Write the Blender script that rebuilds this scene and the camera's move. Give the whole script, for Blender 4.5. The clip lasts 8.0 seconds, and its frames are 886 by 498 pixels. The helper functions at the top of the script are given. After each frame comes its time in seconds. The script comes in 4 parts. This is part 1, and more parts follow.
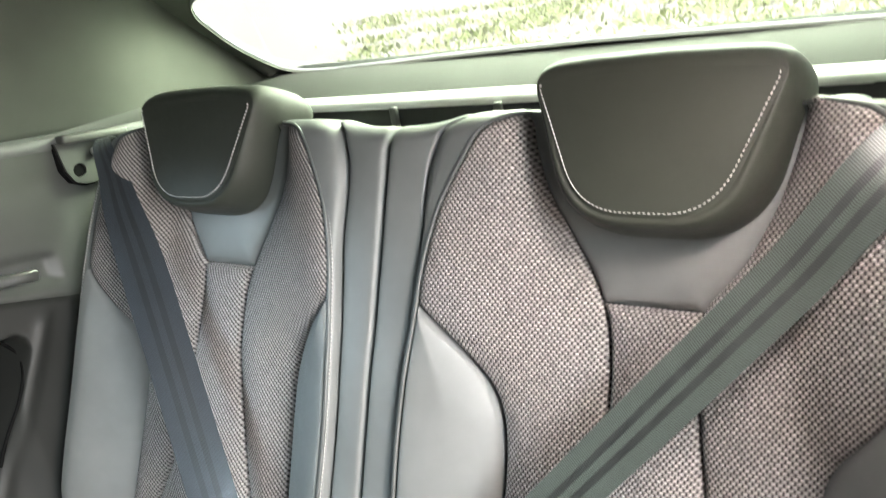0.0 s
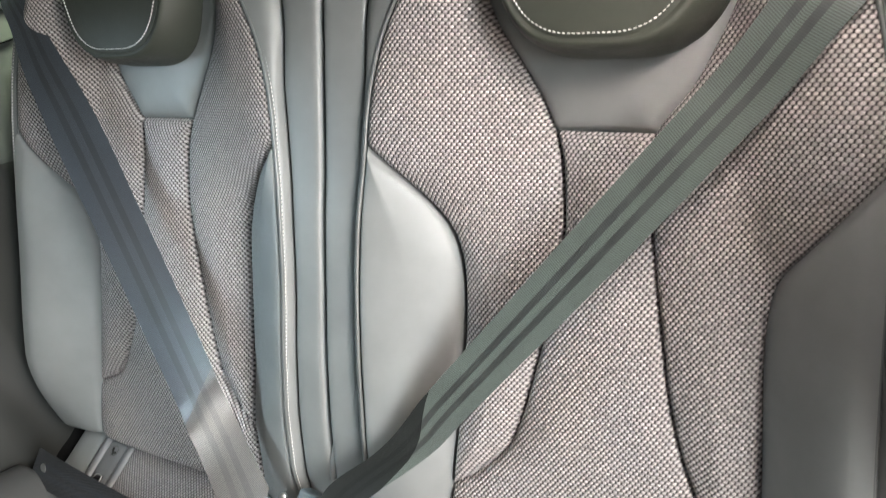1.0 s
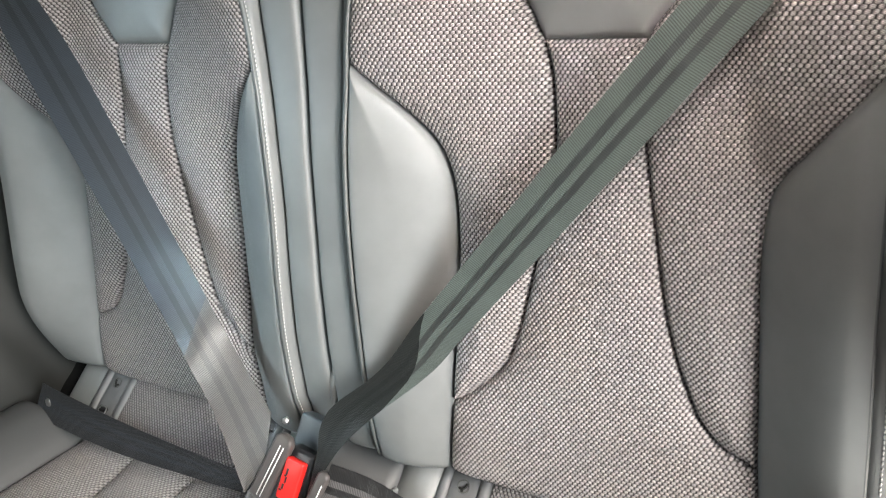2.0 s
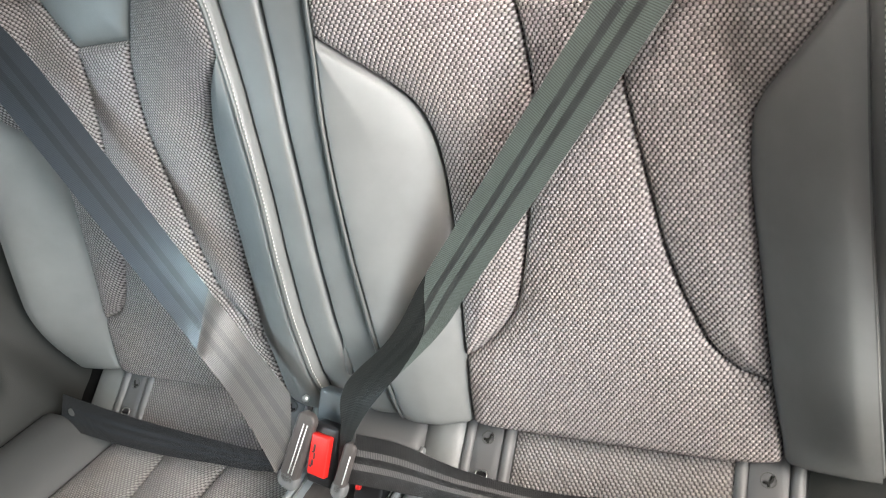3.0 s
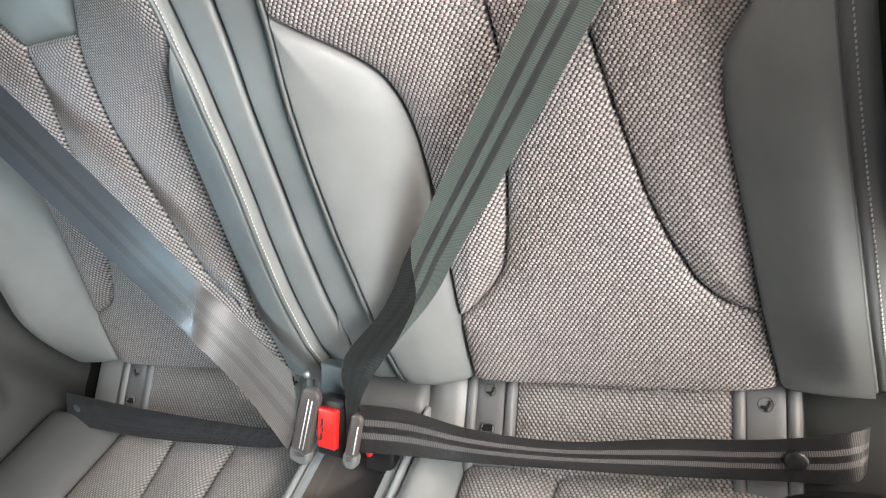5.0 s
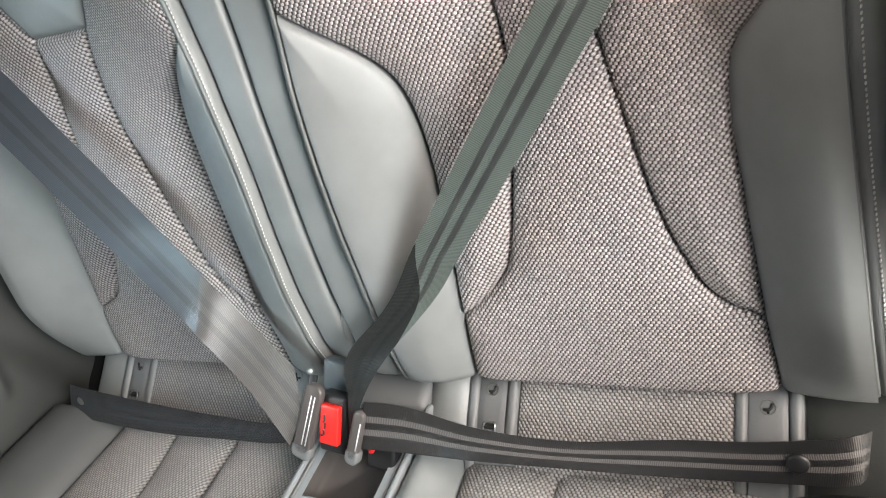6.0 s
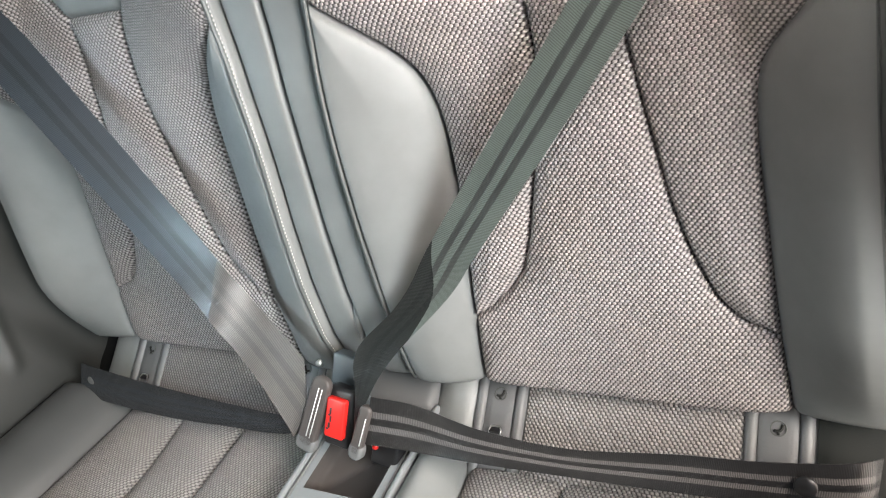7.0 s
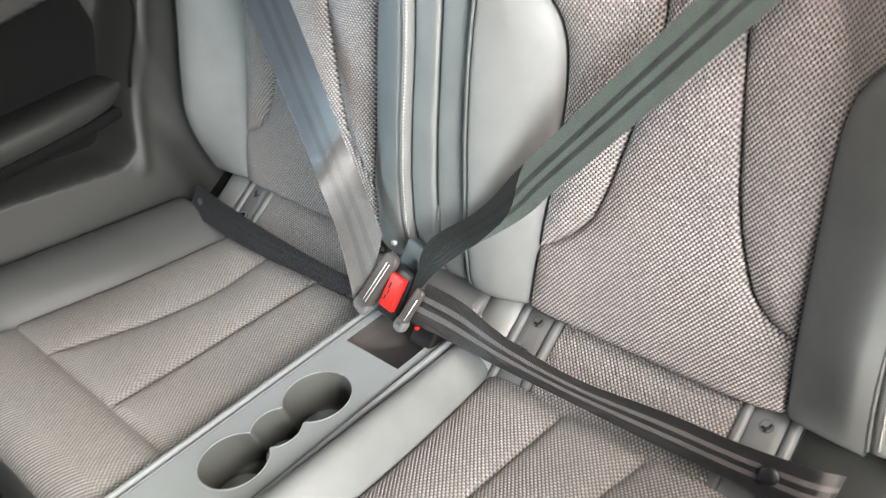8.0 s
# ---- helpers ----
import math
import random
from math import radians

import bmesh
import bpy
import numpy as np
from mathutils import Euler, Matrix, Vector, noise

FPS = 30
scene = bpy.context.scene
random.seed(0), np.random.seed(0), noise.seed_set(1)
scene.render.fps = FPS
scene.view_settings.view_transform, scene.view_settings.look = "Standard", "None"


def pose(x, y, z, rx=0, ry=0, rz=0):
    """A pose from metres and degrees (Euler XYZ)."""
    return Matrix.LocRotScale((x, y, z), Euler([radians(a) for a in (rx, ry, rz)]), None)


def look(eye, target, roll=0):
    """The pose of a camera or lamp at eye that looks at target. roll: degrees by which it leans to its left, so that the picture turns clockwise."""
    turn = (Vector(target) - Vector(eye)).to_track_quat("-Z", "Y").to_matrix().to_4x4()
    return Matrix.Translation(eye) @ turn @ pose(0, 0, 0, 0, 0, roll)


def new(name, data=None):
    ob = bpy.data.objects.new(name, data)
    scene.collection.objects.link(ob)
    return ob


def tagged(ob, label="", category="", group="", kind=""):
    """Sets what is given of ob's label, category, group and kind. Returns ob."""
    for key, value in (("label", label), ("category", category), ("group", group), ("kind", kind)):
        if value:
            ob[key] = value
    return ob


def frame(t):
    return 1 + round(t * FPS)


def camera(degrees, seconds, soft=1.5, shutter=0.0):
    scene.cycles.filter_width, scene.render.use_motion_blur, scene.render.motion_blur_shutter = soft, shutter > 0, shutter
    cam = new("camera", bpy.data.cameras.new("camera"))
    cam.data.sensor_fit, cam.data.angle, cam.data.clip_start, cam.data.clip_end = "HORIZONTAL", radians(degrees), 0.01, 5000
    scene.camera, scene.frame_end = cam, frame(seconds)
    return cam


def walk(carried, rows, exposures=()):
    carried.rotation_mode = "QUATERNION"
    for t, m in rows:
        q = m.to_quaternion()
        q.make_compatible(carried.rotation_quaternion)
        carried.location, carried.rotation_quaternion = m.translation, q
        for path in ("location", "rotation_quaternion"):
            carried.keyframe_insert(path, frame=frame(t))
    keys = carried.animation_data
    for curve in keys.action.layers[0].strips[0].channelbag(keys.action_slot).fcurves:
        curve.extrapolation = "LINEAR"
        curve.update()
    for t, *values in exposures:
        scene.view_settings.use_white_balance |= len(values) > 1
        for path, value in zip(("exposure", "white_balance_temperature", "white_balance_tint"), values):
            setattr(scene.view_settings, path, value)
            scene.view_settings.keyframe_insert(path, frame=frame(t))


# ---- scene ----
cam = camera(58.2, 8.0, soft=1.1, shutter=0.4)
EXPOSURE = 1.37
PATH = [
    (0.0, (0.5020, -0.4010, 1.0630), (-0.6290, 1.0960, 0.3710), -10.50),
    (0.2, (0.5020, -0.3940, 1.0620), (-0.6030, 1.0820, 0.2860), -12.00),
    (0.5, (0.5010, -0.3890, 1.0550), (-0.5490, 1.0560, 0.1560), -12.90),
    (1.0, (0.4975, -0.3940, 1.0493), (0.0961, 0.1563, 0.6297), -14.02),
    (1.5, (0.4959, -0.3851, 1.0449), (0.0980, 0.1363, 0.5868), -15.74),
    (2.0, (0.4949, -0.3813, 1.0424), (0.1055, 0.1208, 0.5564), -17.45),
    (3.3, (0.4988, -0.3630, 1.0512), (0.1177, 0.0842, 0.5082), -30.08),
    (3.5, (0.4961, -0.3485, 1.0649), (0.1200, 0.0829, 0.5059), -32.07),
    (4.0, (0.4967, -0.3500, 1.0659), (0.1242, 0.0748, 0.4994), -33.80),
    (4.5, (0.4975, -0.3453, 1.0660), (0.1255, 0.0729, 0.4944), -34.75),
    (6.0, (0.4980, -0.3455, 1.0687), (0.1222, 0.0692, 0.4970), -34.38),
    (6.5, (0.4993, -0.3487, 1.0656), (0.1151, 0.0672, 0.5005), -33.04),
    (7.0, (0.4986, -0.3530, 1.0607), (0.1071, 0.0648, 0.5020), -31.50),
    (7.2, (0.4930, -0.4030, 1.0540), (-0.4850, 0.7160, -0.2850), -26.60),
    (7.4, (0.5090, -0.3980, 1.0550), (-0.5700, 0.6310, -0.2780), -26.90),
    (7.6, (0.5120, -0.4100, 1.0490), (-0.6050, 0.5840, -0.2790), -24.00),
    (7.8, (0.5400, -0.4390, 1.0430), (-0.5980, 0.5080, -0.3020), -20.70),
    (8.0, (0.5690, -0.4363, 1.0928), (0.1114, -0.0881, 0.5366), -19.20),
]
walk(cam, [(t, look(eye, target, roll)) for t, eye, target, roll in PATH], [(0.0, EXPOSURE - 0.02), (0.5, EXPOSURE + 0.03), (1.2, EXPOSURE), (7.0, EXPOSURE), (8.0, EXPOSURE + 0.15)])

# ---------------------------------------------------------------- light
SUN_EL, SUN_ROT = 44.0, 180.0
world = bpy.data.worlds.new("sky")
scene.world = world
world.use_nodes = True
wn = world.node_tree.nodes
sky = wn.new("ShaderNodeTexSky")
sky.sky_type, sky.sun_disc = "NISHITA", False
sky.sun_elevation, sky.sun_rotation = radians(SUN_EL), radians(SUN_ROT)
world.node_tree.links.new(sky.outputs[0], wn["Background"].inputs[0])
wn["Background"].inputs[1].default_value = 0.03

sun = new("sun", bpy.data.lights.new("sun", "SUN"))
sun.data.energy, sun.data.angle, sun.data.color = 3.8, radians(0.5), (1.0, 0.95, 0.88)
az, el = radians(SUN_ROT), radians(SUN_EL)
sun.matrix_world = look((math.sin(az) * 8 * math.cos(el), math.cos(az) * 8 * math.cos(el), 8 * math.sin(el)), (0, 0, 0))


def area_light(name, eye, target, width, height, watts, color, spread=180):
    lamp = new(name, bpy.data.lights.new(name, "AREA"))
    lamp.data.shape, lamp.data.size, lamp.data.size_y = "RECTANGLE", width, height
    lamp.data.energy, lamp.data.color = watts, color
    lamp.data.spread = radians(spread)
    lamp.matrix_world = look(eye, target)
    return lamp


area_light("left_window_daylight", (-0.60, -0.30, 0.99), (-0.28, 0.03, 0.54), 0.20, 0.10, 0.72, (0.66, 0.87, 1.0), 66)
area_light("left_front_fill", (-0.60, -0.68, 1.04), (-0.32, -0.50, 0.42), 0.30, 0.14, 0.75, (1.0, 0.97, 0.92), 74)
area_light("right_window_daylight", (0.60, 0.06, 1.08), (0.37, 0.21, 0.80), 0.25, 0.16, 1.45, (1.0, 0.88, 0.83), 74)
area_light("door_ground_daylight", (0.98, -0.30, 0.35), (0.0, -0.06, 0.50), 0.50, 0.30, 3.0, (1.0, 0.84, 0.72))
area_light("right_door_daylight", (0.98, -0.24, 0.82), (0.0, -0.02, 0.50), 0.46, 0.50, 3.2, (1.0, 0.85, 0.77))
area_light("open_door_sky", (1.60, -0.30, 1.60), (0.0, -0.25, 0.42), 0.8, 0.8, 21.0, (1.0, 0.91, 0.82))
area_light("door_opening_sky", (2.80, -1.30, 1.90), (0.0, 0.0, 0.55), 1.2, 1.2, 57.0, (0.87, 0.96, 1.0))
area_light("rear_window_daylight", (0.0, 1.0, 1.30), (0.0, 0.25, 0.85), 1.0, 0.5, 18.0, (0.88, 1.0, 0.74))


# ---------------------------------------------------------------- materials
class Nodes:
    """A short way to write node materials."""

    def __init__(self, name):
        self.mat = bpy.data.materials.new(name)
        self.mat.use_nodes = True
        self.tree = self.mat.node_tree
        self.bsdf = self.tree.nodes["Principled BSDF"]

    def node(self, kind, **values):
        n = self.tree.nodes.new("ShaderNode" + kind)
        if "operation" in values:
            n.operation = values["operation"]
        if "clamp" in values:
            n.clamp = values["clamp"]
        if "use_clamp" in values:
            n.use_clamp = values["use_clamp"]
        if "blend_type" in values:
            n.blend_type = values["blend_type"]
        if "feature" in values:
            n.feature = values["feature"]
        if "offset" in values:
            n.offset = values["offset"]
        return n

    def put(self, socket, value):
        if isinstance(value, bpy.types.NodeSocket):
            self.tree.links.new(value, socket)
        elif value is not None:
            socket.default_value = value

    def calc(self, op, a, b=0.0, c=None, clamp=False):
        n = self.node("Math", operation=op, use_clamp=clamp)
        for s, v in zip(n.inputs, (a, b, c)):
            self.put(s, v)
        return n.outputs[0]

    def mix(self, fac, a, b, blend="MIX"):
        n = self.node("MixRGB", blend_type=blend)
        for s, v in zip(n.inputs, (fac, a, b)):
            self.put(s, v)
        return n.outputs[0]

    def uv(self, sx=1.0, sy=1.0, turn=0.0):
        m = self.node("Mapping")
        self.put(m.inputs[0], self.node("UVMap").outputs[0])
        m.inputs["Scale"].default_value = (sx, sy, 1)
        m.inputs["Rotation"].default_value = (0, 0, radians(turn))
        return m.outputs[0]

    def obj(self):
        return self.node("TexCoord").outputs["Object"]

    def noise(self, vec, scale, detail=3.0, rough=0.55):
        n = self.node("TexNoise")
        self.put(n.inputs["Vector"], vec)
        n.inputs["Scale"].default_value, n.inputs["Detail"].default_value, n.inputs["Roughness"].default_value = scale, detail, rough
        return n.outputs["Fac"]

    def ramp(self, fac, a, b):
        n = self.node("MapRange", clamp=True)
        self.put(n.inputs[0], fac)
        n.inputs[1].default_value, n.inputs[2].default_value = a, b
        return n.outputs[0]

    def bump(self, height, strength, distance, normal=None):
        n = self.node("Bump")
        n.inputs["Strength"].default_value, n.inputs["Distance"].default_value = strength, distance
        self.put(n.inputs["Height"], height)
        if normal is not None:
            self.put(n.inputs["Normal"], normal)
        return n.outputs[0]

    def done(self, color, rough, metal=0.0, normal=None, spec=0.5, sheen=0.0):
        b = self.bsdf.inputs
        self.put(b["Base Color"], color)
        self.put(b["Roughness"], rough)
        b["Metallic"].default_value, b["Specular IOR Level"].default_value = metal, spec
        b["Sheen Weight"].default_value = sheen
        if normal is not None:
            self.put(b["Normal"], normal)
        return self.mat


def weave_material(name, light, mid, dark, pitch=(4.9, 3.05)):
    """Staggered slanting tufts of three strands over a darker ground; the UV map is in metres."""
    k = Nodes(name)
    coarse = k.noise(k.uv(), 9.0, 2.0)
    warp = k.noise(k.uv(), 60.0, 2.0)
    sep = k.node("SeparateXYZ")
    k.put(sep.inputs[0], k.uv(1000 / pitch[0], 1000 / pitch[1]))
    v = k.calc("ADD", sep.outputs[1], k.calc("MULTIPLY", warp, 0.20))
    row = k.calc("FLOOR", v)
    sv = k.calc("SUBTRACT", k.calc("FRACT", v), 0.5)
    u = k.calc("ADD", sep.outputs[0], k.calc("MULTIPLY", row, 0.5))
    u = k.calc("ADD", u, k.calc("MULTIPLY", warp, 0.16))
    u = k.calc("ADD", u, k.calc("MULTIPLY", sv, -0.14))
    su = k.calc("SUBTRACT", k.calc("FRACT", u), 0.5)
    fx, fy = k.calc("ABSOLUTE", su), k.calc("ABSOLUTE", sv)
    r = k.calc("ADD", k.calc("POWER", k.calc("DIVIDE", fx, 0.40), 2.4), k.calc("MULTIPLY", k.calc("POWER", k.calc("DIVIDE", fy, 0.5), 2.6), 0.62))
    tuft = k.calc("SUBTRACT", 1.0, k.ramp(r, 0.05, 1.0))
    hole = k.ramp(k.calc("DIVIDE", fx, 0.5), 0.80, 0.98)
    pick = k.node("TexWhiteNoise")
    pick.noise_dimensions = "2D"
    join = k.node("CombineXYZ")
    k.put(join.inputs[0], k.calc("FLOOR", u))
    k.put(join.inputs[1], row)
    k.put(pick.inputs["Vector"], join.outputs[0])
    strand = k.calc("MULTIPLY_ADD", k.calc("SINE", k.calc("MULTIPLY", k.calc("ADD", v, k.calc("MULTIPLY", su, 0.5)), 18.8)), 0.22, 0.82)
    bright = k.calc("MULTIPLY", k.calc("MULTIPLY_ADD", pick.outputs["Value"], 0.26, 0.79), strand)
    pale = k.mix(1.0, (*light, 1), k.mix(bright, (0, 0, 0, 1), (1, 1, 1, 1)), "MULTIPLY")
    ground = k.mix(hole, (*mid, 1), (*dark, 1))
    color = k.mix(tuft, ground, pale)
    shade = k.mix(k.ramp(coarse, 0.3, 0.7), (0.92, 0.92, 0.94, 1), (1.0, 0.975, 0.95, 1))
    color = k.mix(1.0, color, shade, "MULTIPLY")
    fine = k.noise(k.uv(), 1800.0, 2.0)
    height = k.calc("ADD", k.calc("ADD", tuft, k.calc("MULTIPLY", strand, 0.35)), k.calc("MULTIPLY", fine, 0.25))
    return k.done(color, 0.62, normal=k.bump(height, 0.9, 0.0014), spec=0.45, sheen=0.05)


def leather_material(name, color, rough=0.42, grain=0.35, spec=0.62):
    k = Nodes(name)
    o = k.obj()
    v = k.node("TexVoronoi", feature="DISTANCE_TO_EDGE")
    k.put(v.inputs["Vector"], o)
    v.inputs["Scale"].default_value = 900.0
    cells = k.ramp(v.outputs["Distance"], 0.0, 0.25)
    big = k.noise(o, 14.0, 4.0)
    mid = k.noise(o, 160.0, 3.0)
    tone = k.mix(k.ramp(big, 0.3, 0.7), (*[c * 0.9 for c in color], 1), (*[c * 1.1 for c in color], 1))
    r = k.calc("ADD", k.calc("MULTIPLY", mid, 0.16), rough - 0.08)
    n = k.bump(cells, grain * 0.5, 0.00025, k.bump(big, 0.25, 0.004))
    return k.done(tone, r, normal=n, spec=spec)


def plain_material(name, color, rough, metal=0.0, grain=0.2, scale=700.0, spec=0.5):
    k = Nodes(name)
    o = k.obj()
    big = k.noise(o, 8.0, 4.0)
    fine = k.noise(o, scale, 2.0)
    tone = k.mix(k.ramp(big, 0.25, 0.75), (*[c * 0.88 for c in color], 1), (*[min(c * 1.1, 1) for c in color], 1))
    r = k.calc("ADD", k.calc("MULTIPLY", big, 0.14), rough - 0.07)
    return k.done(tone, r, metal, k.bump(fine, grain, 0.0004), spec)


def webbing_material(name, outer, stripe, spec=0.95):
    """Belt webbing: five lengthwise bands of fine ribs. U runs across in mm, V along in mm."""
    k = Nodes(name)
    sep = k.node("SeparateXYZ")
    k.put(sep.inputs[0], k.uv(1000, 1000))
    across, along = sep.outputs[0], sep.outputs[1]
    off = k.calc("ABSOLUTE", across)
    inner = k.calc("MULTIPLY", k.calc("GREATER_THAN", off, 3.4), k.calc("LESS_THAN", off, 9.6))
    twill = k.calc("SINE", k.calc("MULTIPLY", k.calc("ADD", along, k.calc("MULTIPLY", off, 0.15)), 3.3))
    rib = k.calc("SINE", k.calc("MULTIPLY", across, 5.0))
    fine = k.calc("ADD", k.calc("MULTIPLY", twill, 0.5), k.calc("MULTIPLY", rib, 0.25))
    base = k.mix(inner, (*outer, 1), (*stripe, 1))
    color = k.mix(k.calc("MULTIPLY_ADD", twill, 0.5, 0.30, clamp=True), base, (0.012, 0.012, 0.012, 1))
    wear = k.noise(k.uv(), 30.0, 3.0)
    color = k.mix(k.calc("MULTIPLY", k.ramp(wear, 0.4, 0.8), 0.12), color, (*[c * 1.6 + 0.004 for c in outer], 1))
    rough = k.mix(inner, (0.29,) * 3 + (1,), (0.36,) * 3 + (1,))
    return k.done(color, rough, normal=k.bump(fine, 0.5, 0.0003), spec=spec, sheen=0.05)


def glass_material():
    k = Nodes("window_glass")
    b = k.bsdf.inputs
    b["Base Color"].default_value = (0.93, 0.98, 0.95, 1)
    b["Roughness"].default_value, b["IOR"].default_value, b["Transmission Weight"].default_value = 0.0, 1.3, 1.0
    return k.mat


def ground_material():
    k = Nodes("pale_gravel")
    o = k.obj()
    big, small = k.noise(o, 0.35, 5.0), k.noise(o, 14.0, 4.0)
    tone = k.mix(k.ramp(big, 0.35, 0.65), (0.70, 0.68, 0.64, 1), (0.76, 0.74, 0.71, 1))
    tone = k.mix(k.ramp(small, 0.35, 0.7), tone, (0.55, 0.53, 0.48, 1))
    return k.done(tone, 0.95, normal=k.bump(small, 0.6, 0.02), spec=0.2)


def leaf_material():
    k = Nodes("weed_leaf")
    r = k.node("NewGeometry").outputs["Random Per Island"]
    tone = k.mix(r, (0.36, 0.43, 0.20, 1), (0.60, 0.62, 0.45, 1))
    return k.done(tone, 0.7, spec=0.3)


FABRIC = weave_material("woven_seat_fabric", (0.628, 0.580, 0.560), (0.118, 0.105, 0.100), (0.026, 0.024, 0.023))
FABRIC_FINE = weave_material("woven_cushion_fabric", (0.50, 0.472, 0.452), (0.165, 0.152, 0.146), (0.050, 0.047, 0.045))
LEATHER = leather_material("grey_leatherette", (0.173, 0.180, 0.177), 0.48)
LEATHER_HEAD = leather_material("headrest_leatherette", (0.038, 0.042, 0.033), 0.50, spec=0.45)
PIPING = leather_material("piping_leatherette", (0.10, 0.107, 0.104), 0.36, 0.1)
THREAD = plain_material("white_thread", (0.66, 0.65, 0.62), 0.8, grain=0.4, scale=3000.0)
ROLL_SHADED = plain_material("leatherette_shaded", (0.060, 0.061, 0.060), 0.5, grain=0.3)
LINING_SHADE = plain_material("black_lining_shade", (0.008, 0.008, 0.008), 0.95, grain=0.5, spec=0.1)
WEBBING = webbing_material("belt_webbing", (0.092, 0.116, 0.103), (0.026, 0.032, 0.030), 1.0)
WEBBING_FAR_SHADED = webbing_material("webbing_shaded_blue", (0.036, 0.044, 0.055), (0.010, 0.012, 0.015), 1.0)
WEBBING_FAR_LIT = webbing_material("webbing_lit_warm", (0.088, 0.081, 0.076), (0.052, 0.049, 0.047), 0.9)
WEBBING_SHADED = webbing_material("belt_webbing_shaded", (0.013, 0.016, 0.015), (0.007, 0.009, 0.009), 0.2)
WEBBING_LAP_SHEEN = webbing_material("lap_webbing_sheen", (0.0085, 0.008, 0.008), (0.105, 0.098, 0.095), 0.6)
WEBBING_LAP_DULL = webbing_material("dull_lap_webbing", (0.007, 0.009, 0.012), (0.022, 0.028, 0.036), 0.2)
PLASTIC = plain_material("grey_grained_plastic", (0.125, 0.128, 0.128), 0.48, grain=0.35)
PLASTIC_PALE = plain_material("light_grey_plastic", (0.225, 0.240, 0.246), 0.42, grain=0.25)
TONGUE = plain_material("grey_brown_plastic", (0.062, 0.055, 0.052), 0.36, grain=0.15)
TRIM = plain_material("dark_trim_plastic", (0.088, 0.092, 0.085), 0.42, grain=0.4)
TRIM_LOW = plain_material("black_trim_and_shade", (0.015, 0.016, 0.014), 0.6, grain=0.4, spec=0.3)
TRIM_SIDE = plain_material("dark_grey_trim_and_shade", (0.027, 0.028, 0.026), 0.5, grain=0.4, spec=0.4)
NECK = plain_material("blue_grey_plastic", (0.058, 0.072, 0.080), 0.4, grain=0.2)
BLACK = plain_material("black_plastic", (0.012, 0.012, 0.013), 0.35, grain=0.1)
RED = plain_material("red_button_plastic", (0.60, 0.018, 0.014), 0.32, grain=0.05)
METAL = plain_material("brushed_metal", (0.62, 0.62, 0.61), 0.3, 1.0, grain=0.1)
CLOTH = plain_material("grey_trim_cloth", (0.028, 0.030, 0.027), 0.9, grain=0.6, scale=1500.0, spec=0.2)
HEADLINER = plain_material("grey_headliner_cloth", (0.072, 0.077, 0.066), 0.9, grain=0.6, scale=1500.0, spec=0.2)
CARPET = plain_material("dark_carpet", (0.04, 0.04, 0.04), 0.95, grain=0.7, spec=0.1)
SHELF = plain_material("pale_shelf_edge", (0.60, 0.61, 0.59), 0.40, grain=0.2)
GLASS = glass_material()
GROUND = ground_material()
LEAF = leaf_material()


# ---------------------------------------------------------------- building helpers
def thing(name, label, category, group="", at=(0, 0, 0)):
    e = new(name)
    e.empty_display_size = 0.05
    e.location = at
    return tagged(e, label, category, group)


def mesh_object(name, verts, faces, material, parent=None, label="", uvs=None, smooth=True, kind=""):
    me = bpy.data.meshes.new(name)
    me.from_pydata([tuple(map(float, v)) for v in verts], [], [tuple(f) for f in faces])
    if uvs is not None:
        layer = me.uv_layers.new(name="UVMap")
        idx = np.empty(len(me.loops), dtype=np.int32)
        me.loops.foreach_get("vertex_index", idx)
        layer.data.foreach_set("uv", np.asarray(uvs, dtype=np.float32)[idx].ravel())
    me.materials.append(material)
    if smooth:
        me.polygons.foreach_set("use_smooth", [True] * len(me.polygons))
    me.update()
    ob = new(name, me)
    if parent is not None:
        ob.parent = parent
        ob.matrix_parent_inverse = parent.matrix_world.inverted() if parent.parent else Matrix.Translation(parent.location).inverted()
    return tagged(ob, label, kind=kind)


def part(name, bm, material, parent, label="", smooth=True, kind=""):
    bmesh.ops.recalc_face_normals(bm, faces=bm.faces)
    me = bpy.data.meshes.new(name)
    bm.to_mesh(me)
    bm.free()
    me.materials.append(material)
    if smooth:
        me.polygons.foreach_set("use_smooth", [True] * len(me.polygons))
    ob = new(name, me)
    if parent is not None:
        ob.parent = parent
        ob.matrix_parent_inverse = Matrix.Translation(parent.location).inverted()
    return tagged(ob, label, kind=kind)


def grid_faces(rows, cols, flip=False, closed=False):
    out = []
    for i in range(rows - 1):
        for j in range(cols if closed else cols - 1):
            a, b = i * cols + j, i * cols + (j + 1) % cols
            f = (a, b, b + cols, a + cols)
            out.append(f[::-1] if flip else f)
    return out


def curve_at(points):
    """A smooth function through (s, value) points."""
    s = np.array([p[0] for p in points], float)
    x = np.array([p[1] for p in points], float)
    m = np.gradient(x, s)

    def f(q):
        q = np.clip(np.asarray(q, float), s[0], s[-1])
        i = np.clip(np.searchsorted(s, q) - 1, 0, len(s) - 2)
        h = s[i + 1] - s[i]
        t = (q - s[i]) / h
        return ((2 * t**3 - 3 * t**2 + 1) * x[i] + (t**3 - 2 * t**2 + t) * h * m[i]
                + (-2 * t**3 + 3 * t**2) * x[i + 1] + (t**3 - t**2) * h * m[i + 1])

    return f


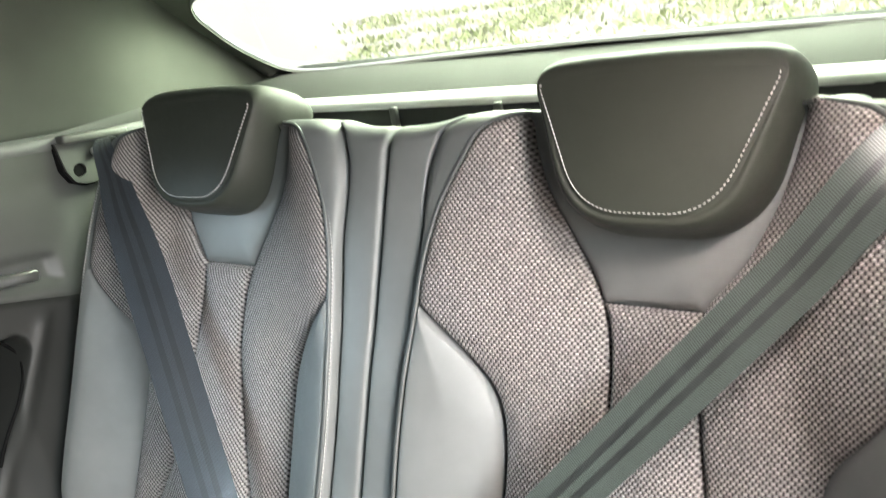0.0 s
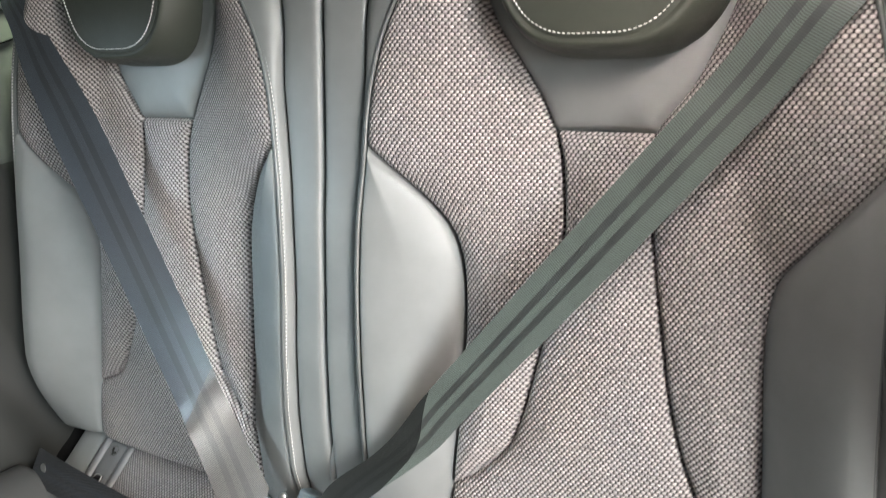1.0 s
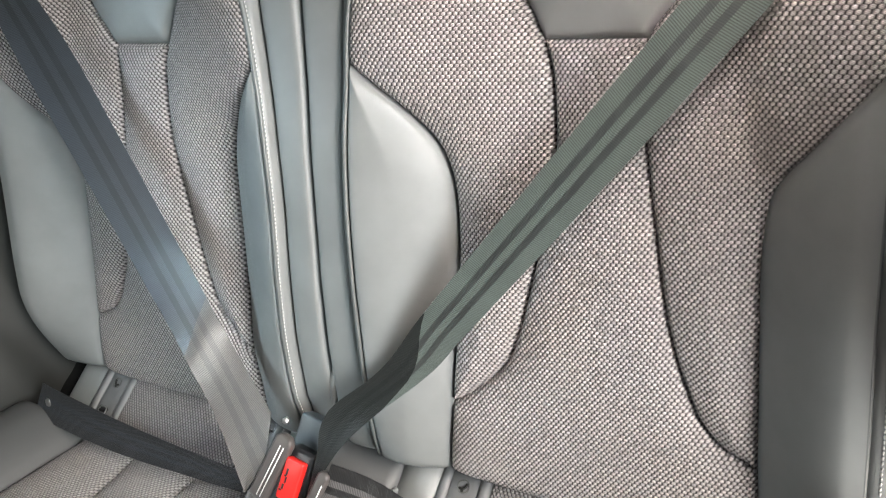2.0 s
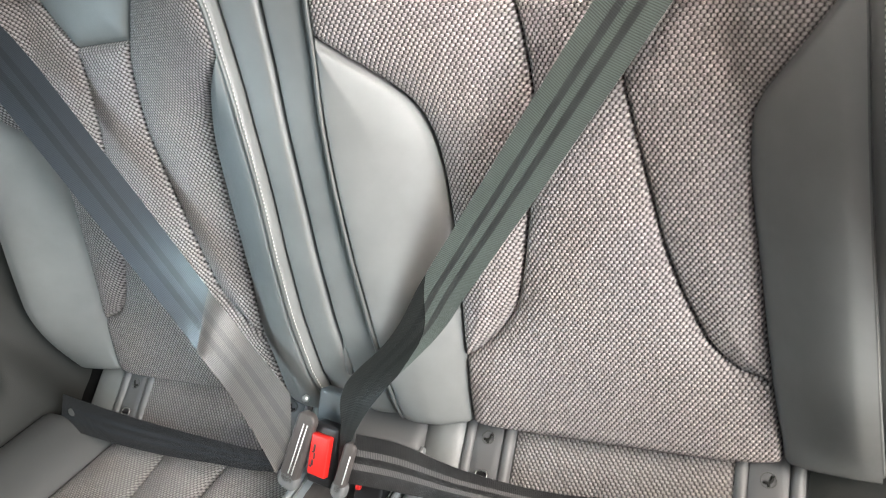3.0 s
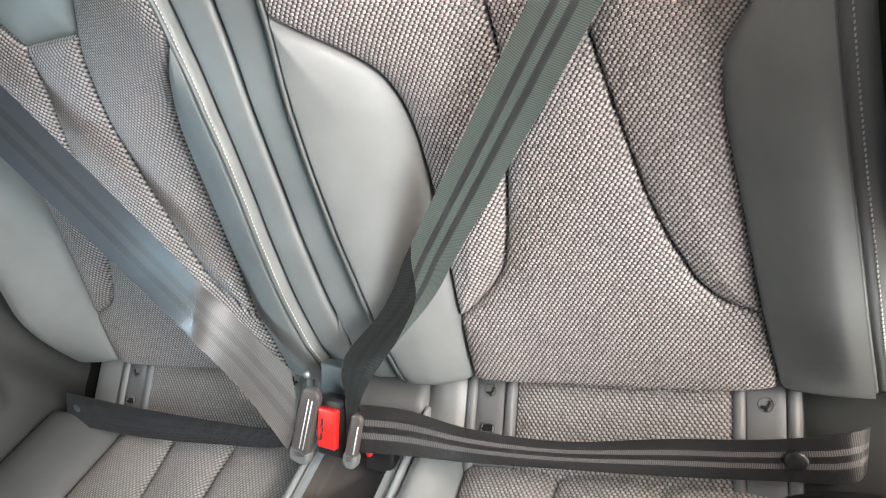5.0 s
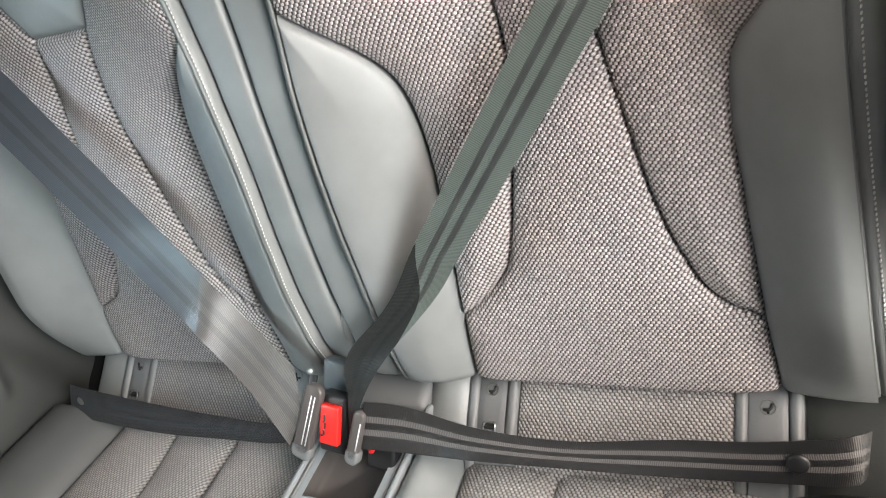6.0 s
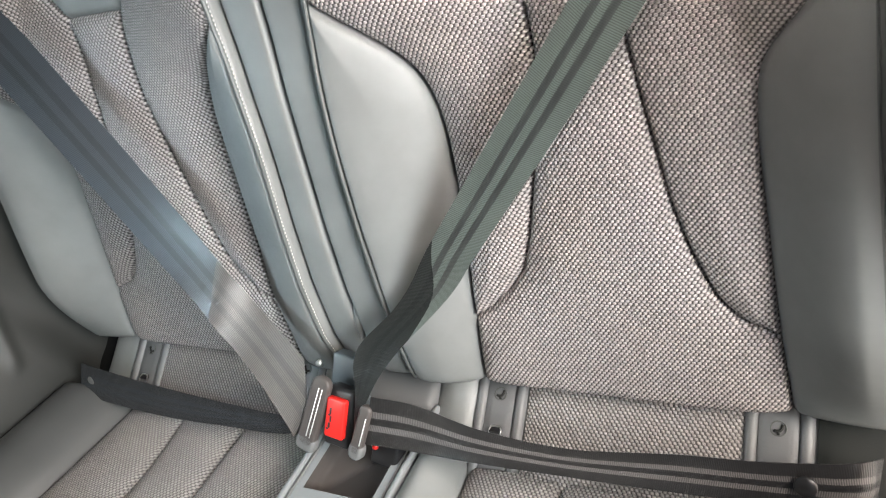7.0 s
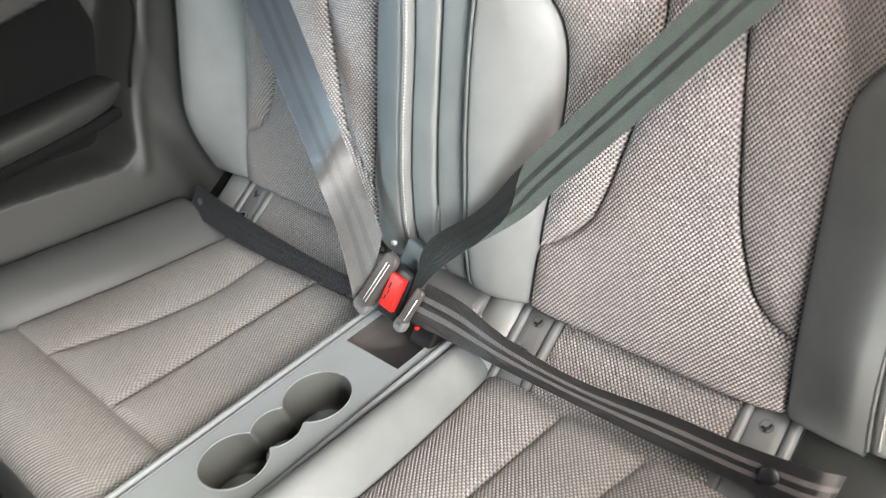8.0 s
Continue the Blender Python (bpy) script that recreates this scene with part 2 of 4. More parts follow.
def rounded_box(size, bevel, segments=3):
    bm = bmesh.new()
    bmesh.ops.create_cube(bm, size=1.0)
    bmesh.ops.scale(bm, vec=size, verts=bm.verts)
    bmesh.ops.bevel(bm, geom=list(bm.edges), offset=bevel, segments=segments, affect="EDGES", profile=0.6)
    return bm


def rounded_plate(length, width, thick, corner, bevel):
    """A flat slab with round corners in plan and softened edges."""
    bm = bmesh.new()
    ring = []
    for cx, cy, a0 in ((1, 1, 0), (-1, 1, 90), (-1, -1, 180), (1, -1, 270)):
        for k in range(7):
            a = radians(a0 + 15 * k)
            ring.append((cx * (length / 2 - corner) + corner * math.cos(a), cy * (width / 2 - corner) + corner * math.sin(a)))
    face = bm.faces.new([bm.verts.new((x, y, -thick / 2)) for x, y in ring])
    ext = bmesh.ops.extrude_face_region(bm, geom=[face])
    bmesh.ops.translate(bm, vec=(0, 0, thick), verts=[v for v in ext["geom"] if isinstance(v, bmesh.types.BMVert)])
    rims = [e for e in bm.edges if abs(e.verts[0].co.z - e.verts[1].co.z) < 1e-7]
    bmesh.ops.bevel(bm, geom=rims, offset=bevel, segments=3, affect="EDGES", profile=0.6)
    return bm


def moved(bm, m):
    bmesh.ops.transform(bm, matrix=m, verts=bm.verts)
    return bm


def tube(name, path, radius, material, parent, label="", sides=8, closed=False):
    """A round bead along a list of points."""
    path = [Vector(p) for p in path]
    verts, n = [], len(path)
    up = Vector((0.0, 0.3, 1.0)).normalized()
    for i, p in enumerate(path):
        d = (path[min(i + 1, n - 1)] - path[max(i - 1, 0)]).normalized()
        a = d.cross(up)
        a = a.normalized() if a.length > 1e-4 else Vector((1, 0, 0))
        b = a.cross(d).normalized()
        for k in range(sides):
            w = 2 * math.pi * k / sides
            verts.append(p + radius * (math.cos(w) * a + math.sin(w) * b))
    faces = grid_faces(n, sides, closed=True)
    faces += [tuple(range(sides))[::-1], tuple(range((n - 1) * sides, n * sides))]
    return mesh_object(name, verts, faces, material, parent, label)


def stitches(name, path, normals, parent, length=0.0026, gap=0.0016, width=0.0010):
    """A row of short thread stitches along a line, each a small flattened dash."""
    path = [Vector(p) for p in path]
    cum = [0.0]
    for a, b in zip(path, path[1:]):
        cum.append(cum[-1] + (b - a).length)
    verts, faces = [], []

    def at(s):
        i = min(max(int(np.searchsorted(cum, s)) - 1, 0), len(path) - 2)
        f = (s - cum[i]) / max(cum[i + 1] - cum[i], 1e-9)
        return path[i].lerp(path[i + 1], f), Vector(normals[i]).lerp(Vector(normals[i + 1]), f).normalized()

    s = 0.001
    while s + length < cum[-1]:
        (p, n), (q, _) = at(s), at(s + length)
        d = (q - p).normalized()
        side = d.cross(n).normalized() * width * 0.5
        tilt = side * random.uniform(0.1, 0.45)
        base = len(verts)
        for f, k in ((0.0, 0.35), (0.2, 1.0), (0.8, 1.0), (1.0, 0.35)):
            c = p.lerp(q, f) + tilt * (2 * f - 1)
            verts += [c - side * k - n * 0.0003, c - side * k * 0.6 + n * 0.0008 * k, c + side * k * 0.6 + n * 0.0008 * k, c + side * k - n * 0.0003]
        for r in range(3):
            for j in range(3):
                a = base + r * 4 + j
                faces.append((a, a + 1, a + 5, a + 4))
        faces += [(base, base + 1, base + 2, base + 3), (base + 15, base + 14, base + 13, base + 12)]
        s += length + gap
    return mesh_object(name, verts, faces, THREAD, parent, "white contrast stitching", kind="stuff")


# ---------------------------------------------------------------- rear seat backs
RECLINE = radians(25.0)
SEAT_V = Vector((0, math.sin(RECLINE), math.cos(RECLINE)))
SEAT_N = Vector((0, -math.cos(RECLINE), math.sin(RECLINE)))
SEAT_O = Vector((0, 0, 0.36))
V_TOP, R_TOP, R_LOW, V_LOW = 0.575, 0.028, 0.010, 0.009

inner_x = curve_at([(-0.04, 0.046), (0.0, 0.046), (0.05, 0.050), (0.13, 0.0505), (0.20, 0.0485), (0.28, 0.0470), (0.36, 0.0505), (0.41, 0.0555), (0.44, 0.0580),
                    (0.48, 0.065), (0.518, 0.077), (0.55, 0.093), (0.57, 0.104), (0.583, 0.114), (0.592, 0.126), (0.597, 0.138), (0.599, 0.150)])
outer_x = curve_at([(-0.04, 0.504), (0.0, 0.504), (0.05, 0.502), (0.10, 0.4995), (0.16, 0.4965), (0.23, 0.4925), (0.31, 0.489), (0.36, 0.4875), (0.40, 0.486), (0.44, 0.482), (0.48, 0.476), (0.52, 0.466), (0.55, 0.457), (0.57, 0.447),
                    (0.585, 0.436), (0.594, 0.420), (0.599, 0.400)])
leather_edge = curve_at([(-0.04, 0.123), (0.0, 0.124), (0.05, 0.1275), (0.0815, 0.1310), (0.11, 0.1325), (0.15, 0.1340), (0.20, 0.1365), (0.256, 0.1380), (0.289, 0.1370), (0.32, 0.1325), (0.345, 0.1225),
                         (0.362, 0.110), (0.378, 0.0955), (0.397, 0.0755), (0.415, 0.0560)])
edge_rise = curve_at([(-0.04, 0.0040), (0.0, 0.0050), (0.06, 0.0075), (0.10, 0.0090), (0.15, 0.0040), (0.20, 0.0015), (0.25, 0.0), (0.31, 0.0025), (0.36, 0.0120), (0.38, 0.0180), (0.42, 0.0300), (0.60, 0.0300)])
lobe_in = curve_at([(0.081, 0.1310), (0.090, 0.146), (0.105, 0.164), (0.131, 0.187), (0.162, 0.199), (0.209, 0.211), (0.239, 0.218), (0.30, 0.230), (0.338, 0.235),
                    (0.378, 0.234), (0.417, 0.229), (0.451, 0.215), (0.486, 0.194), (0.521, 0.172), (0.56, 0.158), (0.60, 0.152)])
lobe_out = curve_at([(0.081, 0.4205), (0.089, 0.398), (0.102, 0.381), (0.143, 0.357), (0.194, 0.340), (0.262, 0.327), (0.317, 0.318), (0.347, 0.314), (0.40, 0.309),
                     (0.434, 0.312), (0.470, 0.338), (0.502, 0.354), (0.538, 0.368), (0.575, 0.379), (0.60, 0.384)])
bolster_edge = curve_at([(-0.04, 0.4275), (0.0, 0.4275), (0.08, 0.4205), (0.15, 0.4155), (0.20, 0.412), (0.262, 0.408), (0.30, 0.4095), (0.318, 0.413), (0.333, 0.421),
                         (0.356, 0.439), (0.379, 0.457), (0.396, 0.470), (0.415, 0.4845)])


def back_base(u, v):
    """How far the padding stands proud of the seat-back plane."""
    u, v = np.asarray(u, float), np.asarray(v, float)
    a, far = inner_x(v), outer_x(v)
    t = np.clip((u - a) / (0.215 - a), 0, 1)
    w_top = 0.049 * (1 - t) ** 1.3
    mid, rise = leather_edge(v), edge_rise(v)
    crest = np.interp(v, [0.0, 0.03, 0.06, 0.13, 0.20], [0.018, 0.030, 0.039, 0.048, 0.0515])
    k = np.clip((mid - u) / np.maximum(mid - a, 0.004), 0, 1)
    w_low = rise * np.clip(1 - (u - mid) / 0.075, 0, 1) ** 1.5 * (u >= mid) + (rise + (crest - rise) * (0.75 * k + 0.25 * k**2)) * (u < mid)
    b = np.clip((v - 0.33) / 0.07, 0, 1)
    b = b * b * (3 - 2 * b)
    w_in = w_low * (1 - b) + w_top * b
    start = np.interp(v, [0.0, 0.33, 0.45, 0.6], [0.415, 0.405, 0.37, 0.36])
    t = np.clip((u - start) / (far - start), 0, 1)
    s = np.clip(t / 0.84, 0, 1)
    w_out = 0.058 * (s - 0.14 * s**5) * (0.06 + 0.94 * np.clip(v / 0.12, 0, 1) ** 1.2 * (2 - np.clip(v / 0.12, 0, 1)))
    return w_in + w_out


def back_place(u, v, w, sx):
    """Seat-back coordinates to world, with the top and the lower edge rolled over to the back."""
    u, v, w = (np.asarray(q, float) for q in (u, v, w))
    s = np.maximum(v - V_TOP, 0)
    ang = np.minimum(s / R_TOP, math.pi / 2)
    vv = np.where(v > V_TOP, V_TOP + R_TOP * np.sin(ang), v)
    ww = w - R_TOP * (1 - np.cos(ang)) - np.maximum(s - R_TOP * math.pi / 2, 0)
    s = np.maximum(V_LOW - v, 0)
    ang = np.minimum(s / R_LOW, math.pi / 2)
    vv = np.where(v < V_LOW, V_LOW - R_LOW * np.sin(ang), vv)
    ww = ww - R_LOW * (1 - np.cos(ang)) - np.maximum(s - R_LOW * math.pi / 2, 0)
    return np.stack([sx * u, SEAT_O.y + vv * SEAT_V.y + ww * SEAT_N.y, SEAT_O.z + vv * SEAT_V.z + ww * SEAT_N.z], -1)


def edge_distance(pts, line):
    """Distance of 2D points from a polyline."""
    a, b = line[:-1], line[1:]
    d = b - a
    q = pts[:, None, :] - a[None]
    t = np.clip((q * d).sum(-1) / np.maximum((d * d).sum(-1), 1e-12), 0, 1)
    return np.sqrt(((q - t[..., None] * d) ** 2).sum(-1).min(1))


def back_panel(name, parent, material, sx, v0, v1, left, right, cols, puff, label="", soft=0.016, rows=None, seams=None, tuck=0.0055, extra=None):
    """One padded panel of the seat back between two seam lines."""
    n = rows or max(int((v1 - v0) / 0.005), 8)
    k = np.linspace(0, 1, n)
    vs = v0 + (v1 - v0) * k
    if v1 < 0.58 or v0 > 0.0:
        vs = v0 + (v1 - v0) * (0.5 - 0.5 * np.cos(np.pi * k)) * 0.5 + (v1 - v0) * k * 0.5
    f = np.linspace(0, 1, cols)
    f = 0.6 * f + 0.4 * (0.5 - 0.5 * np.cos(np.pi * f))
    L, R = left(vs), right(vs)
    U = L[:, None] + (R - L)[:, None] * f[None]
    Vv = np.repeat(vs[:, None], cols, 1)
    pts = np.stack([U.ravel(), Vv.ravel()], -1)
    lines = [np.stack([L, vs], -1), np.stack([R, vs], -1)]
    if "open" in (seams or ()):
        lines = lines[:1]
    if "low" in (seams or ()):
        lines.append(np.stack([np.linspace(L[0], R[0], 20), np.full(20, v0)], -1))
    if "top" in (seams or ()):
        lines.append(np.stack([np.linspace(L[-1], R[-1], 20), np.full(20, v1)], -1))
    d = np.min([edge_distance(pts, ln) for ln in lines], 0)
    w = back_base(pts[:, 0], np.clip(pts[:, 1], 0, 0.599)) + (puff + tuck) * (1 - np.exp(-d / soft)) - tuck * np.exp(-(d / 0.0026) ** 2) - tuck * 0.0
    if extra is not None:
        w = w + extra(pts[:, 0], pts[:, 1])
    # slight creasing of the padding
    w = w + np.array([0.0012 * noise.noise(Vector((p[0] * 11 * sx, p[1] * 9, 3.0))) for p in pts]) * np.minimum(d / 0.02, 1)
    return mesh_object(name, back_place(pts[:, 0], pts[:, 1], w, sx), grid_faces(n, cols, flip=sx < 0), material, parent, label, uvs=pts)


def seat_back(sx):
    side = "by the open door" if sx > 0 else "by the side pocket"
    seat = thing("rear_seat_back", "grey woven fabric seat back with leatherette bolsters " + side, "car seat", "rear seat backs", (sx * 0.27, 0.05, 0.30))
    end = 0.70

    def outer_side(v):
        # the far seat back draws in at its outer foot
        return outer_x(v) - (0.014 * np.exp(-np.maximum(v, 0) / 0.07) if sx < 0 else 0.0)

    sides_low = lambda v: np.where(v < 0.0815, leather_edge(v), lobe_in(v))
    sides_out = lambda v: np.where(v < 0.0815, bolster_edge(v), lobe_out(v))
    c_left = lambda v: np.where(v < 0.415, leather_edge(v), inner_x(v))
    e_right = lambda v: np.where(v < 0.415, bolster_edge(v), outer_side(v))
    back_panel("centre_panel", seat, FABRIC, sx, -0.05, 0.433, sides_low, sides_out, 46, 0.007, "woven fabric centre panel", seams=("top",))
    back_panel("inner_lobe", seat, FABRIC, sx, 0.081, end, c_left, lobe_in, 30, 0.010, "woven fabric side lobe", 0.02)
    back_panel("outer_lobe", seat, FABRIC, sx, 0.081, end, lobe_out, e_right, 34, 0.009, "woven fabric side lobe", 0.02)
    back_panel("inner_bolster", seat, LEATHER, sx, -0.05, 0.4149, inner_x, leather_edge, 26, 0.009, "smooth grey leatherette bolster", 0.018)
    back_panel("outer_bolster", seat, LEATHER, sx, -0.05, 0.4149, bolster_edge, outer_side, 24, 0.004, "smooth grey leatherette bolster", 0.014, seams=("open",))
    back_panel("shoulder_panel", seat, LEATHER, sx, 0.433, end, lobe_in, lobe_out, 26, 0.004, "leatherette panel under the headrest", seams=("low",))

    # inner flank: a steep stitched strip, then a padded roll up to the gap between the seats
    n = 90
    vs = np.linspace(-0.05, end, n)
    a = inner_x(vs)
    w0 = back_base(a, np.clip(vs, 0, 0.599))
    width = a - 0.0015
    groove = -0.0220 if sx < 0 else -0.0140
    prof = [(0.0, 0.0), (0.06, -0.0006), (0.105, -0.0024), (0.132, groove * 0.5), (0.15, groove), (0.17, groove * 0.62), (0.225, -0.0085), (0.38, -0.0068), (0.65, -0.0062),
            (0.88, -0.0064), (0.965, -0.0074), (0.992, -0.015), (1.0, -0.040), (1.0, -0.10)]
    # the stitched strip widens where the top of the seat back rounds over
    k = np.clip((vs - 0.45) / 0.11, 0, 1)
    widen = 1 + 2.0 * k * k * (3 - 2 * k)
    share = [0.15 * widen * p[0] / 0.15 if p[0] <= 0.15 else 0.15 * widen + (p[0] - 0.15) / 0.85 * (1 - 0.15 * widen) for p in prof]
    U = np.stack([a - width * f for f in share], 1)
    Wd = np.stack([w0 + p[1] + (0.034 - np.minimum(w0, 0.034)) * 0.25 * (p[0] > 0.2) for p in prof], 1)
    dip = np.array([min(max((p[0] - 0.2) / 0.3, 0), 1) for p in prof])
    Vv = np.repeat(vs[:, None], len(prof), 1)
    fall = 0.010 * dip[None] * np.clip((vs - 0.42) / 0.14, 0, 1)[:, None]
    cut = 4
    for name, lo, hi, label in (("flank_strip", 0, cut + 1, "narrow stitched leatherette strip"), ("flank_roll", cut, len(prof), "padded leatherette roll at the gap")):
        pts = back_place(U[:, lo:hi].ravel(), Vv[:, lo:hi].ravel(), Wd[:, lo:hi].ravel(), sx) - fall[:, lo:hi].reshape(-1, 1) * np.array(SEAT_V)[None]
        ob = mesh_object(name, pts, grid_faces(n, hi - lo, flip=sx > 0), LEATHER, seat, label)
        sub = ob.modifiers.new("smooth", "SUBSURF")
        sub.levels = sub.render_levels = 1
    # outer flank
    b = outer_side(vs)
    w1 = back_base(b, np.clip(vs, 0, 0.599))
    prof_o = [(0.0, 0.0), (0.0015, -0.004), (0.003, -0.0005), (0.008, 0.0), (0.015, -0.001), (0.0205, -0.004), (0.0235, -0.012), (0.0245, -0.018), (0.030, -0.021), (0.052, -0.024)]
    keep = 8
    U = np.stack([b + p[0] for p in prof_o], 1)
    Wd = np.stack([w1 + p[1] for p in prof_o], 1)
    Vv = np.repeat(vs[:, None], len(prof_o), 1)
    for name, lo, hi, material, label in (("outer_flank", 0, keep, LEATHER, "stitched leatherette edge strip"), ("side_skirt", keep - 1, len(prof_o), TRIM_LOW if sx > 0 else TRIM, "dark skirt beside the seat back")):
        pts = back_place(U[:, lo:hi].ravel(), Vv[:, lo:hi].ravel(), Wd[:, lo:hi].ravel(), sx)
        mesh_object(name, pts, grid_faces(n, hi - lo, flip=sx < 0), material, seat, label)

    # piping and stitching
    vp = np.concatenate([np.linspace(0.004, 0.55, 80), np.linspace(0.555, 0.599, 24)])
    up = inner_x(vp)
    wp = back_base(up, vp)
    line = list(back_place(up, vp, wp - 0.0005, sx)) + list(back_place(np.linspace(0.155, 0.395, 24), np.full(24, 0.600), back_base(np.linspace(0.155, 0.395, 24), np.full(24, 0.599)), sx))
    vo = vp[::-1]
    line += list(back_place(outer_side(vo), vo, back_base(outer_side(vo), vo) - 0.0005, sx))
    tube("piping", line, 0.0022, PIPING, seat, "thin raised leatherette piping")
    vt = np.linspace(0.012, 0.56, 90)
    ui = inner_x(vt) * (1 - 0.07) + 0.003 * 0.07
    pi_ = back_place(ui, vt, back_base(inner_x(vt), vt) - 0.0012, sx)
    if sx < 0:
        stitches("stitching", pi_, [(-sx * 0.75, SEAT_N.y * 0.6, SEAT_N.z * 0.6)] * len(pi_), seat)
    uo = outer_side(vt) + 0.0105
    po = back_place(uo, vt, back_base(outer_side(vt), vt) + 0.0004, sx)
    stitches("stitching", po, [tuple(SEAT_N)] * len(po), seat, width=0.0015)
    if sx > 0:
        # a small fold where the cover is gathered at the foot of the gap
        fold = bmesh.new()
        bmesh.ops.create_uvsphere(fold, u_segments=14, v_segments=12, radius=1.0)
        bmesh.ops.scale(fold, vec=(0.0050, 0.0045, 0.0250), verts=fold.verts)
        moved(fold, Matrix.Translation(SEAT_O + SEAT_V * 0.083 + SEAT_N * 0.030 + Vector((0.0, 0, 0))) @ Matrix.Rotation(-RECLINE, 4, "X") @ Matrix.Rotation(radians(8), 4, "Y"))
        part("cover_fold", fold, LEATHER, seat, "small gathered fold of leatherette")
    # padded core behind the cover
    core = bmesh.new()
    bmesh.ops.create_cube(core, size=1.0)
    bmesh.ops.scale(core, vec=(0.47, 0.06, 0.56), verts=core.verts)
    bmesh.ops.bevel(core, geom=list(core.edges), offset=0.02, segments=2, affect="EDGES")
    moved(core, Matrix.Translation(Vector((sx * 0.262, 0, 0.36)) + SEAT_V * 0.29 - SEAT_N * 0.075) @ Matrix.Rotation(-RECLINE, 4, "X"))
    part("seat_shell", core, TRIM, seat, "dark seat-back shell")
    return seat


def head_outline(top, low, height, r_top, r_low, count=14):
    """Trapezoid outline with rounded corners, from the lower inner corner round; x across, y up from its foot."""
    corners = [(-low / 2, 0, r_low), (low / 2, 0, r_low), (top / 2, height, r_top), (-top / 2, height, r_top)]
    out = []
    for i, (x, y, r) in enumerate(corners):
        p, a, b = Vector((x, y)), Vector(corners[i - 1][:2]), Vector(corners[(i + 1) % 4][:2])
        da, db = (a - p).normalized(), (b - p).normalized()
        s, e = p + da * r, p + db * r
        for k in range(count):
            t = k / (count - 1)
            out.append((s * (1 - t) ** 2 + p * 2 * t * (1 - t) + e * t * t))
        nxt = Vector(corners[(i + 1) % 4][:2])
        far = nxt + (p - nxt).normalized() * corners[(i + 1) % 4][2]
        for k in range(1, 10):
            out.append(e.lerp(far, k / 10))
    return out


def headrest(sx):
    head = thing("headrest", "dark grey leatherette headrest with white stitching on the seat back", "headrest", "rear headrests", (sx * 0.2765, 0.22, 0.86))
    base_v, cx = 0.507, 0.2765

    def ring(top, low, height, foot, w_low, w_top, r_top=0.02, r_low=0.04):
        pts = []
        for p in head_outline(top, low, height, r_top, r_low):
            f = min(max((p.y + foot) / 0.118, 0), 1)
            v = base_v + foot + p.y + 0.004 * f * (1 - (p.x / 0.11) ** 2)
            w = w_low + (w_top - w_low) * f
            q = SEAT_O + SEAT_V * v + SEAT_N * w
            pts.append(Vector((sx * (cx + p.x), q.y, q.z)))
        return pts

    panel = [ring(0.201 * k, 0.112 * k, 0.109 * k, 0.0545 * (1 - k), 0.0615 - 0.004 * (k - 0.2) ** 2, 0.0655 - 0.004 * (k - 0.2) ** 2, 0.009 * k, 0.040 * k)
             for k in (0.06, 0.3, 0.5, 0.7, 0.85, 0.94, 0.985, 1.0)]
    cols = len(panel[0])
    verts = [v for r in panel for v in r]
    faces = grid_faces(len(panel), cols, flip=sx < 0, closed=True) + [tuple(range(cols))[:: (1 if sx > 0 else -1)][::-1]]
    mesh_object("front_panel", verts, faces, LEATHER_HEAD, head, "smooth dark leatherette face")
    shell = [panel[-1],
             ring(0.204, 0.115, 0.112, -0.0015, 0.0570, 0.0625, 0.010, 0.041),
             ring(0.209, 0.122, 0.1195, -0.0045, 0.0615, 0.0640, 0.016, 0.044),
             ring(0.218, 0.132, 0.1315, -0.0080, 0.0590, 0.0600, 0.030, 0.050),
             ring(0.229, 0.144, 0.1435, -0.0120, 0.0480, 0.0480, 0.036, 0.056),
             ring(0.236, 0.152, 0.1485, -0.0145, 0.0300, 0.0280, 0.042, 0.058),
             ring(0.238, 0.154, 0.1505, -0.0155, 0.0100, 0.0000, 0.044, 0.058),
             ring(0.232, 0.150, 0.1480, -0.0140, -0.0060, -0.0250, 0.044, 0.056),
             ring(0.215, 0.135, 0.130, -0.0100, -0.0130, -0.0400, 0.03, 0.05),
             ring(0.15, 0.08, 0.08, 0.012, -0.016, -0.046, 0.02, 0.03)]
    verts = [v for r in shell for v in r]
    faces = grid_faces(len(shell), cols, flip=sx < 0, closed=True)
    ob = mesh_object("shell", verts, faces, LEATHER_HEAD, head, "rounded leatherette surround")
    sub = ob.modifiers.new("smooth", "SUBSURF")
    sub.levels = sub.render_levels = 1
    seam = ring(0.1965, 0.109, 0.1068, 0.0016, 0.0620, 0.0658, 0.009, 0.039)
    # the thread runs down one side, along the foot and up the other side
    flat = head_outline(0.1965, 0.109, 0.1068, 0.009, 0.039)
    start = max(range(len(flat)), key=lambda i: (flat[i].y - 0.001 * i) if flat[i].x < 0 else -1)
    order = [i for i in list(range(start, len(flat))) + list(range(0, start)) if flat[i].y < 0.1060]
    stitches("stitching", [seam[i] for i in order], [tuple(SEAT_N)] * len(order), head, 0.0026, 0.0014, 0.0010)
    for dx in (-0.035, 0.035):
        foot = SEAT_O + SEAT_V * 0.49 + SEAT_N * -0.02
        top = SEAT_O + SEAT_V * 0.56 + SEAT_N * -0.005
        tube("post", [(sx * (cx + dx), foot.y, foot.z), (sx * (cx + dx), top.y, top.z)], 0.006, METAL, head, "metal headrest post")
    return head


for sx in (1, -1):
    seat_back(sx)
    headrest(sx)


# ---------------------------------------------------------------- cushions
def cushion_plane(y):
    return 0.276 - 0.34 * y


